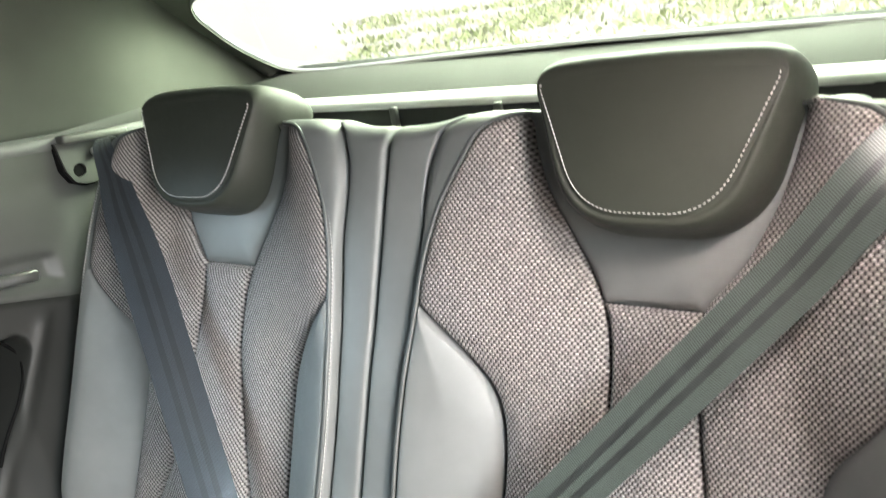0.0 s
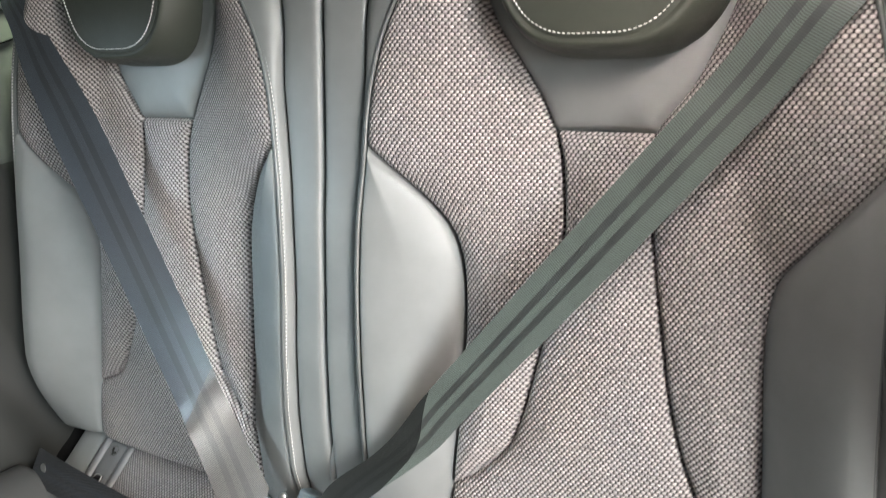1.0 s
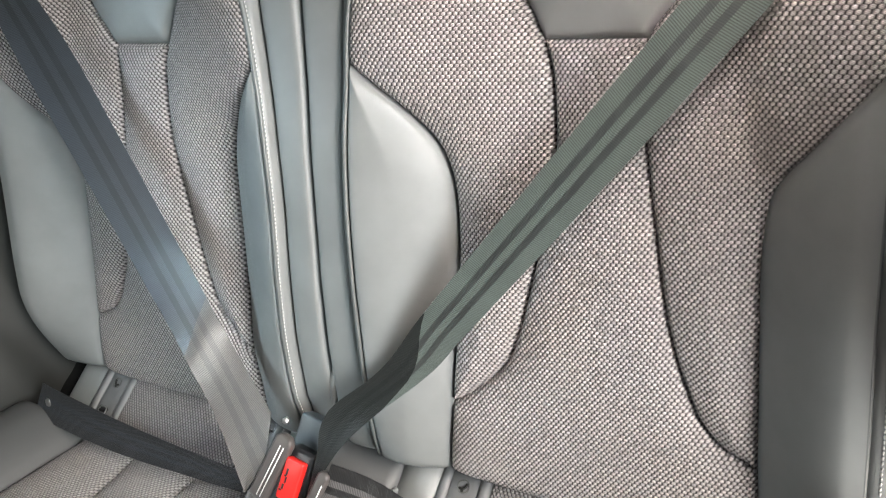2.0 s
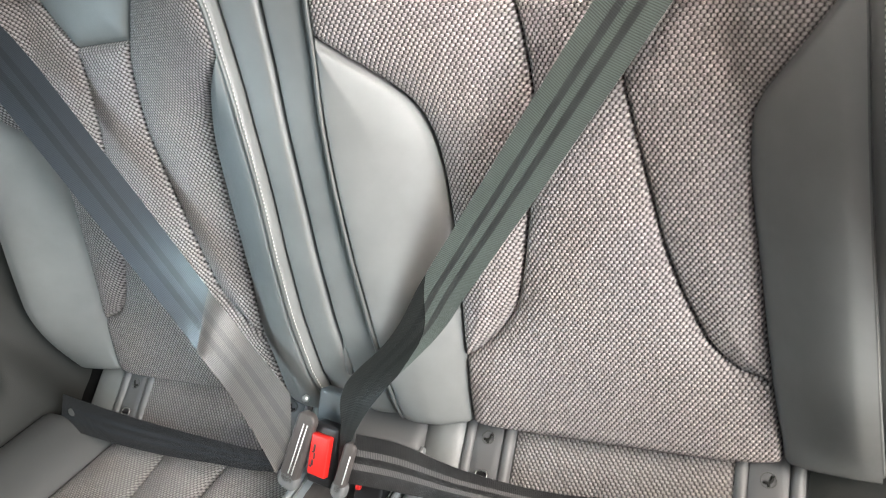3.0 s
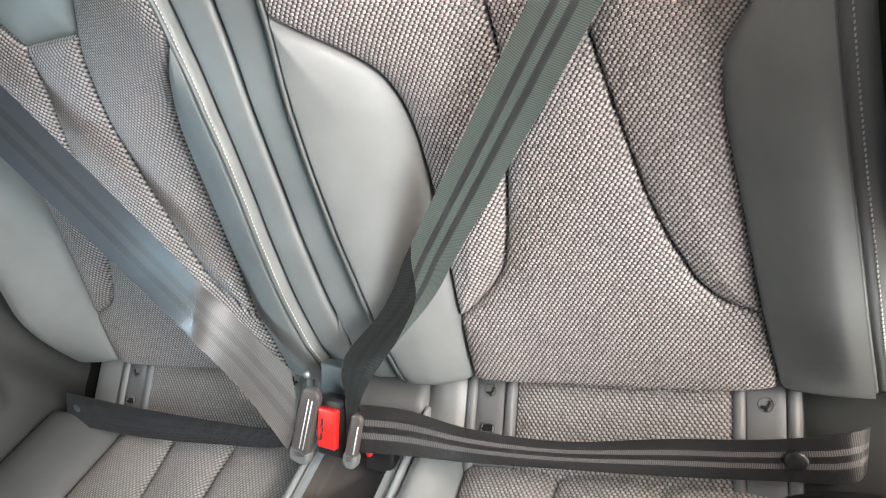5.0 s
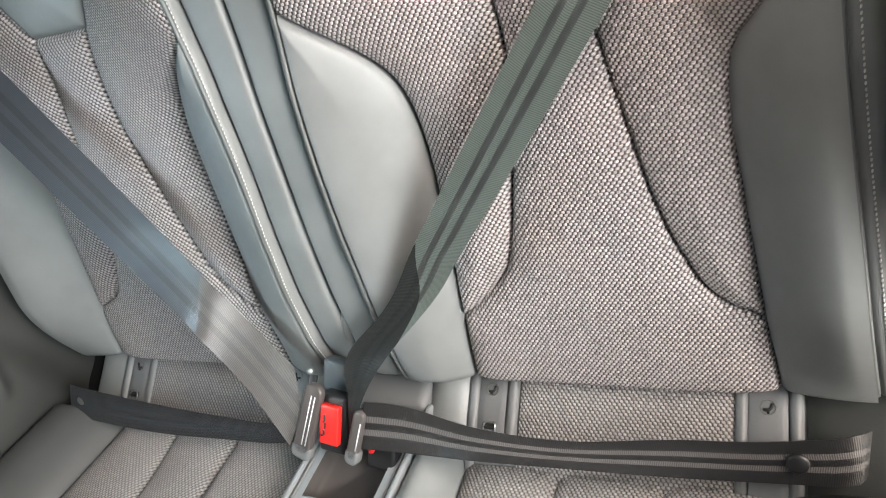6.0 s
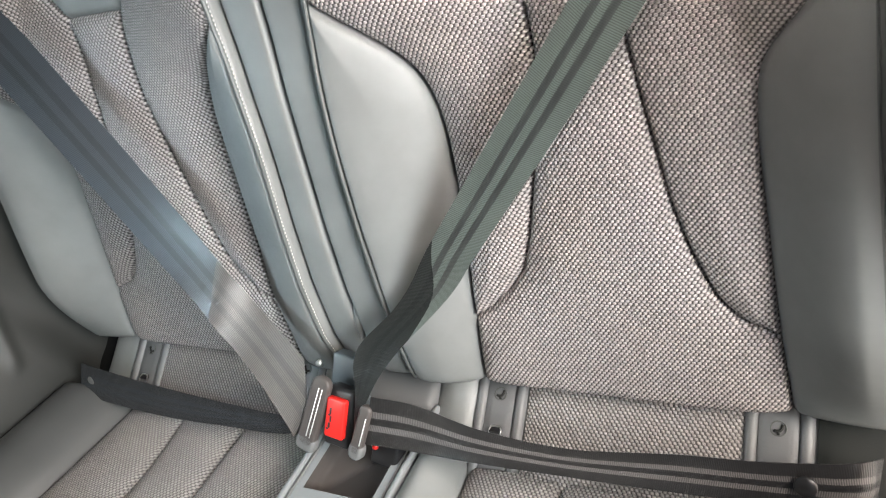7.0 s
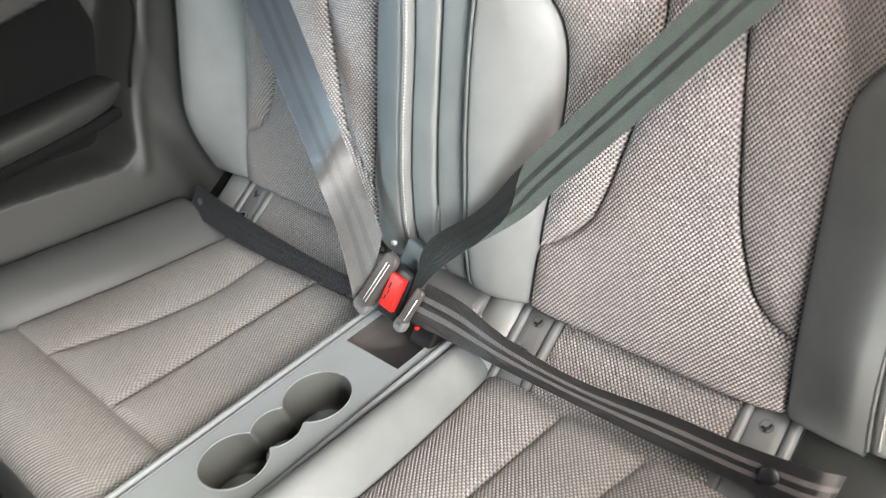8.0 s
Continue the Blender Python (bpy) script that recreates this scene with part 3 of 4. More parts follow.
def cushion(sx):
    seat = thing("seat_cushion", "grey woven seat cushion with lengthwise seams and leatherette edges", "car seat", "rear seat cushions", (sx * 0.28, -0.3, 0.15))
    y_back, y_cross, y_front = -0.082, -0.392, -0.50
    roll_in = curve_at([(0.0, 0.108), (0.3, 0.116), (0.7, 0.121), (1.0, 0.118)])
    seam_a = curve_at([(0.0, 0.216), (0.4, 0.209), (0.7, 0.204), (1.0, 0.201)])
    seam_b = curve_at([(0.0, 0.322), (0.4, 0.305), (0.6, 0.314), (0.8, 0.334), (1.0, 0.358)])
    edge = curve_at([(0.0, 0.424), (0.5, 0.432), (1.0, 0.452)])

    def strip(name, material, left, right, cols, s0, s1, puff, label, soft=0.02, lift=None, cross=()):
        # s: 0 at the back, 1 at the cross seam; beyond 1 the front roll, below 0 the back roll
        n = max(int((s1 - s0) * 60), 10)
        ss = np.linspace(s0, s1, n)
        f = np.linspace(0, 1, cols)
        L, R = left(ss), right(ss)
        U = (L[:, None] + (R - L)[:, None] * f).ravel()
        S = np.repeat(ss, cols)
        y = y_back + (y_cross - y_back) * S
        d = np.minimum(U - np.repeat(L, cols), np.repeat(R, cols) - U)
        for c in cross:
            d = np.minimum(d, np.abs(S - c) * 0.31)
        z = cushion_plane(y) + (puff + 0.004) * (1 - np.exp(-d / soft)) - 0.004 * np.exp(-(d / 0.003) ** 2)
        if lift is not None:
            z = z + lift(f)[None].repeat(n, 0).ravel()
        back = np.maximum(-S, 0) * 0.31
        z = z - back * 2.2
        y = np.where(S < 0, y_back + 0.012 * (1 - np.exp(-back / 0.01)), y)
        over = np.maximum(S - 1.22, 0) * 0.31
        ang = np.minimum(over / 0.05, math.pi / 2 * 0.95)
        y0 = y_back + (y_cross - y_back) * 1.22
        z0 = cushion_plane(y0)
        y = np.where(over > 0, y0 - 0.05 * np.sin(ang), y)
        z = np.where(over > 0, z0 + (z - cushion_plane(y_back + (y_cross - y_back) * S)) - 0.05 * (1 - np.cos(ang)) - np.maximum(over - 0.05 * 1.49, 0), z)
        z = z + np.array([0.0022 * noise.noise(Vector((a * 8 * sx, b * 8, 7.0))) for a, b in zip(U, y)]) * np.clip(d / 0.02, 0, 1)
        pts = np.stack([sx * U, y, z], -1)
        return mesh_object(name, pts, grid_faces(n, cols, flip=sx > 0), material, seat, label, uvs=np.stack([U, S * 0.31], -1))

    if sx < 0:
        roll_in = curve_at([(0.0, 0.062), (0.6, 0.064), (1.0, 0.066)])
    strip("fabric_panel", FABRIC_FINE, roll_in, seam_a, 20, -0.12, 1.0, 0.006, "woven fabric seat panel", cross=(1.0,))
    strip("fabric_panel", FABRIC_FINE, seam_a, seam_b, 22, -0.12, 1.0, 0.006, "woven fabric seat panel", cross=(1.0,))
    strip("fabric_panel", FABRIC_FINE, seam_b, edge, 20, -0.12, 1.0, 0.006, "woven fabric seat panel", cross=(1.0,))
    strip("front_roll", FABRIC_FINE, roll_in, edge, 40, 1.0, 2.2, 0.010, "woven fabric front roll", cross=(1.0,))
    inner = curve_at([(0.0, 0.058), (0.6, 0.063), (1.0, 0.064)])
    if sx > 0:
        strip("inner_roll", LEATHER, inner, roll_in, 16, -0.12, 2.2, 0.010, "raised leatherette roll", 0.012, lambda f: 0.034 * np.sin(np.pi * np.clip(0.18 + 0.82 * f, 0, 1)) ** 0.8)
    outer = curve_at([(0.0, 0.520), (1.0, 0.535)])
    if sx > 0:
        strip("outer_edge", TRIM_LOW, edge, outer, 14, -0.12, 2.2, 0.006, "outer edge, shade put into its black", 0.02, lambda f: 0.030 * np.sin(np.pi * 0.62 * f) ** 0.8)
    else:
        strip("outer_edge", ROLL_SHADED, edge, outer, 14, -0.12, 2.2, 0.008, "smooth leatherette outer roll, shade put into its grey", 0.02, lambda f: 0.050 * np.sin(np.pi * 0.56 * f) ** 0.9)
    body = rounded_box((0.42, 0.44, 0.22), 0.03, 3)
    moved(body, Matrix.Translation((sx * 0.28, -0.33, 0.20)) @ Matrix.Rotation(radians(-18), 4, "X"))
    part("cushion_core", body, TRIM, seat, "dark cushion core")
    return seat


for sx in (1, -1):
    cushion(sx)


# lower band of the bench between seat back and cushion, with the child-seat anchor plates
BAND = curve_at([(0.0, 0.342), (0.02, 0.338), (0.045, 0.329), (0.08, 0.316), (0.12, 0.298), (0.16, 0.262)])


def band_place(x, s, lift=0.0):
    """s runs forward from y = 0.03; lift stands along the band's normal."""
    s = np.asarray(s, float)
    y = 0.030 - s
    z = BAND(s)
    slope = (BAND(s + 0.001) - BAND(s - 0.001)) / 0.002
    n = 1.0 / np.sqrt(1 + slope**2)
    return np.stack([np.asarray(x, float) + 0 * s, y + lift * slope * n, z + lift * n], -1)


def band_strip(name, parent, x0, x1, material, label, lift=0.0, crown=0.0, cols=18, s1=0.155):
    n = 24
    ss = np.linspace(0, s1, n)
    pts, uv = [], []
    for s in ss:
        for f in np.linspace(0, 1, cols):
            x = x0 + (x1 - x0) * f
            e = min(f, 1 - f) * abs(x1 - x0)
            pts.append(band_place(x, s, lift + crown * (1 - math.exp(-e / 0.010)))[()])
            uv.append((x, s))
    return mesh_object(name, np.array(pts), grid_faces(n, cols, flip=x1 > x0), material, parent, label, uvs=uv)


def anchor_plate(sx, xc, width, parent):
    """Plastic anchor cover: two ribs beside a plate with a round mark and a slot."""
    frame_w = width / 2 + 0.011
    for k in (-1, 1):
        x = xc + k * (width / 2 + 0.006)
        pts, rows = [], 20
        prof = [(-0.0065, -0.002), (-0.005, 0.003), (-0.002, 0.0048), (0.002, 0.0048), (0.005, 0.003), (0.0065, -0.002)]
        for s in np.linspace(0, 0.12, rows):
            pts += [band_place(sx * (x + a), s, b) for a, b in prof]
        mesh_object("rib", np.array(pts), grid_faces(rows, len(prof), flip=sx > 0), PLASTIC, parent, "moulded plastic rib")
    pts, rows, cols = [], 20, 8
    for s in np.linspace(0.0, 0.115, rows):
        for f in np.linspace(-0.5, 0.5, cols):
            pts.append(band_place(sx * (xc + f * (width - 0.001)), s, 0.003 - 0.012 * (2 * f) ** 6 * 0.2))
    plate = mesh_object("anchor_plate", np.array(pts), grid_faces(rows, cols, flip=sx > 0), PLASTIC, parent, "grey plastic anchor cover plate")
    # ring mark and a small seat shape inside it
    centre = band_place(sx * xc, 0.034, 0.0036)
    t1 = band_place(sx * xc, 0.036, 0.0036) - centre
    t1 = Vector(t1).normalized()
    t0 = Vector((1, 0, 0))
    ring = [Vector(centre) + 0.0068 * (math.cos(a) * t0 + math.sin(a) * t1) for a in np.linspace(0, 2 * math.pi, 33)]
    tube("ring_mark", ring, 0.0006, TRIM, plate, "raised round mark", 6)
    seat_line = [Vector(centre) + a * sx * t0 + b * t1 for a, b in ((0.0036, -0.0038), (0.0030, 0.0), (0.0012, 0.0022), (-0.002, 0.0026), (-0.0042, 0.0020))]
    tube("seat_mark", seat_line, 0.0015, TRIM_LOW, plate, "small raised seat symbol", 6)
    dot = bmesh.new()
    bmesh.ops.create_uvsphere(dot, u_segments=10, v_segments=6, radius=0.0016)
    part("dot_mark", moved(dot, Matrix.Translation(Vector(centre) + 0.0002 * sx * t0 + 0.0048 * t1)), TRIM_LOW, plate, "small raised dot")
    slot = rounded_box((0.014, 0.008, 0.004), 0.0015, 2)
    c = Vector(band_place(sx * xc, 0.071, 0.003))
    moved(slot, Matrix.Translation(c) @ Matrix.Rotation(math.atan2(0.017, -0.05) + math.pi, 4, "X"))
    slot_ob = part("slot", slot, BLACK, plate, "dark slot opening")
    up = Vector(band_place(sx * xc, 0.060, 0.003)) - c
    up.normalize()
    lift = Vector(band_place(sx * xc, 0.071, 0.006)) - Vector(band_place(sx * xc, 0.071, 0.0))
    lift.normalize()
    hoop = [c + lift * 0.0022 + Vector((sx * a, 0, 0)) + up * b for a, b in ((-0.0068, -0.006), (-0.0066, 0.001), (-0.0052, 0.0034), (0.0, 0.0040), (0.0052, 0.0034), (0.0066, 0.001), (0.0068, -0.006))]
    tube("clip", hoop, 0.0009, METAL, plate, "bright metal anchor clip", 6)


def bench_band(sx):
    band = thing("bench_base", "grey fabric bench band with plastic child-seat anchor plates", "car seat", "bench bases", (sx * 0.28, -0.03, 0.30))
    band_strip("inner_roll", band, sx * 0.056, sx * 0.106, LEATHER, "smooth leatherette corner", 0.0, 0.012, 14)
    band_strip("anchor_bed", band, sx * 0.104, sx * 0.166, PLASTIC, "grey plastic bed of the anchor plate", -0.002)
    band_strip("fabric_band", band, sx * 0.166, sx * 0.386, FABRIC_FINE, "woven fabric band", 0.0, 0.004, 28)
    band_strip("anchor_bed", band, sx * 0.384, sx * 0.447, PLASTIC, "grey plastic bed of the anchor plate", -0.002)
    if sx > 0:
        band_strip("outer_corner", band, sx * 0.447, sx * 0.545, TRIM_LOW, "outer corner, its shade put into the black", 0.0, 0.004)
    else:
        band_strip("outer_corner", band, sx * 0.447, sx * 0.494, LEATHER, "smooth leatherette corner", 0.0, 0.004)
        band_strip("corner_shade", band, sx * 0.494, sx * 0.545, LINING_SHADE, "sunk black strip for the shade beside the side trim", -0.014)
    anchor_plate(sx, 0.134, 0.034, band)
    anchor_plate(sx, 0.414, 0.036, band)
    return band


for sx in (1, -1):
    bench_band(sx)


# ---------------------------------------------------------------- centre console with cup holders
def console_z(y):
    return 0.365 + 0.262 * (-0.159 - y)


def console():
    con = thing("centre_console", "light grey plastic centre console with a tray and joined cup holders", "console", at=(0, -0.3, 0.2))
    cups = [(-0.241, 0.0400), (-0.298, 0.0290), (-0.354, 0.0380)]

    def half(y):
        return 0.94 * max([math.sqrt(max(r * r - (y - c) ** 2, 0.0)) for c, r in cups])

    ys = np.concatenate([np.linspace(cups[0][0] + cups[0][1], cups[0][0] + cups[0][1] - 0.008, 12), np.linspace(-0.2095, -0.3835, 70), np.linspace(-0.384, -0.3920, 12)])
    right = [(half(y), y) for y in ys]
    cup_loop = right + [(-x, y) for x, y in reversed(right) if x > 1e-5]
    tray = [(0.0435, -0.157), (0.0435, -0.06), (-0.0435, -0.06), (-0.0435, -0.157)]
    outer = [(0.060, -0.045), (0.061, -0.25), (0.061, -0.505), (-0.061, -0.505), (-0.061, -0.25), (-0.060, -0.045)]

    def loop(bm, pts, drop=0.0):
        vs = [bm.verts.new((x, y, console_z(y) - drop)) for x, y in pts]
        return vs, [bm.edges.new((a, b)) for a, b in zip(vs, vs[1:] + vs[:1])]

    bm = bmesh.new()
    edges = []
    for pts in (outer, tray, cup_loop):
        edges += loop(bm, pts)[1]
    bmesh.ops.triangle_fill(bm, edges=edges, use_beauty=True)
    for f in bm.faces:
        if f.normal.z < 0:
            f.normal_flip()
    part("top_plate", bm, PLASTIC_PALE, con, "light grey plastic top plate", smooth=False)

    def well(name, pts, depth, material, label, taper=0.9, cy=None):
        cx, cyy = 0.0, (sum(p[1] for p in pts) / len(pts) if cy is None else cy)
        verts, n = [], len(pts)
        rings = [(0.0, 1.0), (0.002, 0.985), (depth * 0.5, (0.985 + taper) / 2), (depth - 0.006, taper), (depth, taper - 0.05)]
        for d, k in rings:
            for x, y in pts:
                yy = cyy + (y - cyy) * k
                verts.append((x * k, yy, console_z(y) - d))
        faces = grid_faces(len(rings), n, closed=True)
        faces.append(tuple(range((len(rings) - 1) * n, len(rings) * n)))
        return mesh_object(name, verts, faces, material, con, label)

    fine_tray = []
    for a, b in zip(tray, tray[1:] + tray[:1]):
        fine_tray += [(a[0] + (b[0] - a[0]) * k / 8, a[1] + (b[1] - a[1]) * k / 8) for k in range(8)]
    well("tray", fine_tray, 0.022, TONGUE, "grey recessed tray", 0.95)
    cup = well("cup_holder", cup_loop, 0.062, TRIM, "deep joined cup holder wells", 0.92)
    rim = [(x * 1.012, y, console_z(y) + 0.0004) for x, y in cup_loop]
    tube("cup_rim", rim + rim[:1], 0.0010, PLASTIC_PALE, cup, "bright thin rim")
    # crescent floor steps inside the wells
    for c, r in cups:
        bm = bmesh.new()
        bmesh.ops.create_cone(bm, cap_ends=True, segments=40, radius1=r * 0.74, radius2=r * 0.72, depth=0.006)
        moved(bm, Matrix.Translation((0.60 * r, c - 0.50 * r, console_z(c) - 0.024)) @ Matrix.Rotation(radians(-14), 4, "X"))
        part("cup_step", bm, PLASTIC, cup, "stepped cup floor")
    # sides
    for sx in (1, -1):
        bm = rounded_box((0.006, 0.47, 0.16), 0.002, 2)
        moved(bm, Matrix.Translation((sx * 0.0615, -0.275, console_z(-0.275) - 0.078)) @ Matrix.Rotation(-math.atan(0.262), 4, "X"))
        part("side_wall", bm, PLASTIC_PALE, con, "plastic side wall")
    # grooves beside the wells
    for sx in (1, -1):
        tube("edge_bead", [(sx * 0.0545, y, console_z(y) + 0.0006) for y in np.linspace(-0.07, -0.5, 24)], 0.0016, PLASTIC, con, "fine moulded bead", 6)
    # buckle well behind the tray
    bm = rounded_box((0.118, 0.10, 0.05), 0.012, 3)
    moved(bm, Matrix.Translation((0, 0.012, 0.318)))
    part("buckle_bay", bm, PLASTIC, con, "grey plastic bay behind the buckles")
    return con


console()


# ---------------------------------------------------------------- belts and buckles
def webbing(name, rows, parent, label, material=WEBBING, thick=0.0012, leave=None, slant=0.0):
    """A belt strip: rows of centre, across vector; the length runs along the rows. leave(i, j) names the cells to leave out, slant shears the cells along the belt."""
    cols = 9
    top, uv, way = [], [], [0.0]
    for (p, _), (q, _) in zip(rows, rows[1:]):
        way.append(way[-1] + (Vector(q) - Vector(p)).length)
    for i in range(len(rows)):
        for f in np.linspace(-1, 1, cols):
            at = min(max(i + slant * float(f), 0.0), len(rows) - 1.001)
            low_i, part_i = int(at), at - int(at)
            (c0, w0), (c1, w1) = rows[low_i], rows[low_i + 1]
            top.append(Vector(c0).lerp(Vector(c1), part_i) + Vector(w0).lerp(Vector(w1), part_i) * f)
            uv.append((f * 0.0235, way[low_i] + (way[low_i + 1] - way[low_i]) * part_i))
    n = len(rows)
    nor = []
    for i in range(n):
        a = Vector(rows[min(i + 1, n - 1)][0]) - Vector(rows[max(i - 1, 0)][0])
        nor.append(a.cross(Vector(rows[i][1])).normalized())
    low = [top[i] - nor[i // cols] * thick for i in range(len(top))]
    k = len(top)
    kept = [(i, j) for i in range(n - 1) for j in range(cols - 1) if leave is None or not leave(i, j)]
    flat = [(i * cols + j, i * cols + j + 1, (i + 1) * cols + j + 1, (i + 1) * cols + j) for i, j in kept]
    faces = flat + [tuple(q + k for q in f[::-1]) for f in flat]
    side, side_uv = [], []
    for i in range(n - 1):
        for j in (0, cols - 1):
            if (i, min(j, cols - 2)) not in kept:
                continue
            a, b = i * cols + j, (i + 1) * cols + j
            rim = [a, b, b + k, a + k] if j == cols - 1 else [b, a, a + k, b + k]
            faces.append(tuple(range(2 * k + len(side), 2 * k + len(side) + 4)))
            side += [(top + low)[q] for q in rim]
            side_uv += [uv[q % k] for q in rim]
    return mesh_object(name, top + low + side, faces, material, parent, label, uvs=uv + uv + side_uv)


def smooth_rows(keys, count):
    """Glide through (t, centre, across) rows."""
    ts = [k[0] for k in keys]
    fc = [curve_at([(k[0], k[1][i]) for k in keys]) for i in range(3)]
    fw = [curve_at([(k[0], k[2][i]) for k in keys]) for i in range(3)]
    return [(tuple(float(f(t)) for f in fc), tuple(float(f(t)) for f in fw)) for t in np.linspace(ts[0], ts[-1], count)]


BUCKLE_N = Vector((0, -0.70, 0.714)).normalized()


def tongue(parent, a, b, label, width, ridges):
    """Moulded latch plate from a to b, through whose slot the belt runs."""
    a, b = Vector(a), Vector(b)
    d = (b - a).normalized()
    side = d.cross(BUCKLE_N).normalized()
    if side.x < 0:
        side = -side
    bm = rounded_plate((b - a).length, width, 0.010, width * 0.42, 0.0035)
    m = Matrix((d, side, BUCKLE_N)).transposed().to_4x4()
    m.translation = (a + b) / 2
    moved(bm, m)
    ob = part("latch_tongue", bm, TONGUE, parent, label)
    foot = rounded_plate(0.020, width + 0.003, 0.012, 0.0075, 0.004)
    m.translation = b - d * 0.005 - BUCKLE_N * 0.001
    part("foot", moved(foot, m), PLASTIC, ob, "grey rounded end of the tongue")
    for k in ridges:
        tube("slot_edge", [a + d * 0.012 + side * width * k + BUCKLE_N * 0.0050, b - d * 0.014 + side * width * k + BUCKLE_N * 0.0050], 0.0007, SHELF, ob, "thin bright ridge", 6)
    return ob


def seat_belt(sx):
    if sx < 0:
        name = "black three-point seat belt buckled over the far seat, blue-grey sheen in its colour"
    else:
        name = "black striped three-point seat belt buckled across the seat by the door"
    belt = thing("seat_belt", name, "seat belt", "rear seat belts", (sx * 0.25, 0.0, 0.42))
    top = Vector((sx * 0.467 + (0.011 if sx > 0 else 0.0), 0.192, 0.906))
    if sx > 0:
        end, end_w = Vector((0.0135, -0.101, 0.3945)), Vector((0.0035, 0.0, 0.0005))
        near, near_w = Vector((0.0965, -0.003, 0.492)), Vector((0.0225, 0.006, -0.004))
    else:
        end, end_w = Vector((-0.0455, -0.086, 0.4095)), Vector((0.0175, 0.0240, 0.0235))
        near, near_w = Vector((-0.088, -0.052, 0.452)), Vector((0.0160, 0.0170, 0.0165))
    d = (end - top).normalized()
    w = d.cross(Vector((0.10, -0.82, 0.56)) if sx > 0 else Vector((0.70, -0.55, 0.45))).normalized() * (0.0236 if sx > 0 else 0.0265)
    if w.x < 0:
        w = -w
    slim = (0.9, 0.96, 1.0) if sx > 0 else (0.28, 0.32, 0.42)
    keys = [(0.0, top + Vector((sx * 0.040, 0.040, -0.004)), w * slim[0]), (0.03, top + Vector((sx * 0.014, 0.014, 0.004)), w * slim[1]), (0.06, top, w * slim[2])]
    if sx < 0:
        # the far belt leaves its guide half turned and flattens out below
        keys += [(0.06 + 0.94 * f, top.lerp(near, f) + Vector((0.004, 0.0, 0.0)) * (1 - f / 0.2), w * k) for f, k in ((0.08, 0.66), (0.16, 0.86))]
    for f in (0.25, 0.5, 0.72, 0.86):
        sag = SEAT_N * -0.004 * math.sin(math.pi * f)
        keys.append((f * 0.94 + 0.06 if f < 1 else 1, top.lerp(near, f) + sag, w.lerp(near_w, max(0, (f - 0.55) / 0.45) * 0.85)))
    if sx > 0:
        keys += [(1.0, near, near_w), (1.06, Vector((0.0500, -0.0335, 0.4610)), Vector((0.0240, 0.002, -0.001))), (1.12, Vector((0.0290, -0.063, 0.4325)), Vector((0.0135, 0.001, 0.001))),
                 (1.155, Vector((0.0195, -0.0825, 0.413)), Vector((0.0080, 0.0, 0.0005))), (1.19, end, end_w)]
    else:
        keys += [(0.97, near.lerp(end, 0.3), near_w.lerp(end_w, 0.35)), (1.0, end, end_w)]
    rows = smooth_rows(keys, 100)
    if sx > 0:
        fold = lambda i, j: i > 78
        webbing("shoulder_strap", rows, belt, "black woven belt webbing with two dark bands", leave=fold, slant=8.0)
        webbing("folded_strap", rows, belt, "webbing folded into the tongue, shade put into its colour", WEBBING_SHADED, leave=lambda i, j: not fold(i, j), slant=8.0)
    else:
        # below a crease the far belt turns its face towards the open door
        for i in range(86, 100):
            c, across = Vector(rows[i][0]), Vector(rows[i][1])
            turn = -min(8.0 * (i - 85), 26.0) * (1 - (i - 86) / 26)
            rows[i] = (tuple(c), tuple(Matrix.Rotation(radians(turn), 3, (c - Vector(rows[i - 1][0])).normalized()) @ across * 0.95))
        webbing("shoulder_strap", rows, belt, "black woven belt webbing, shade and blue-grey sheen in its colour", WEBBING_FAR_SHADED, leave=lambda i, j: i > 84, slant=-2.0)
        webbing("creased_strap", rows, belt, "webbing below the crease, warm light in its paler colour", WEBBING_FAR_LIT, leave=lambda i, j: i <= 84, slant=-2.0)
    # lap part
    if sx > 0:
        keys = [(0.0, (0.034, -0.090, 0.410), (0.007, 0.018, 0.0190)), (0.08, (0.070, -0.088, 0.405), (0.004, 0.018, 0.0175)), (0.3, (0.155, -0.092, 0.395), (0.0, 0.014, 0.008)),
                (0.5, (0.235, -0.089, 0.383), (0.0, 0.012, 0.0040)), (0.75, (0.345, -0.078, 0.373), (0.0, 0.0135, 0.0105)), (0.93, (0.440, -0.068, 0.364), (0.0, 0.0130, 0.0155)),
                (0.98, (0.478, -0.063, 0.362), (0.0, 0.0145, 0.0170)), (1.0, (0.489, -0.058, 0.358), (0.001, 0.0150, 0.0175)), (1.04, (0.497, -0.046, 0.346), (0.002, 0.0130, 0.0160))]
        rivet = Vector((0.443, -0.068, 0.367))
    else:
        keys = [(0.0, (-0.058, -0.098, 0.392), (-0.002, 0.004, 0.010)), (0.1, (-0.092, -0.098, 0.382), (0.0, 0.006, 0.011)), (0.35, (-0.19, -0.093, 0.368), (0.002, 0.009, 0.013)),
                (0.6, (-0.30, -0.088, 0.360), (0.006, 0.011, 0.019)), (0.85, (-0.405, -0.082, 0.362), (0.011, 0.012, 0.0225)), (0.95, (-0.455, -0.078, 0.363), (0.013, 0.012, 0.0240)),
                (1.0, (-0.480, -0.075, 0.363), (0.015, 0.012, 0.0240))]
        rivet = Vector((-0.455, -0.075, 0.365))
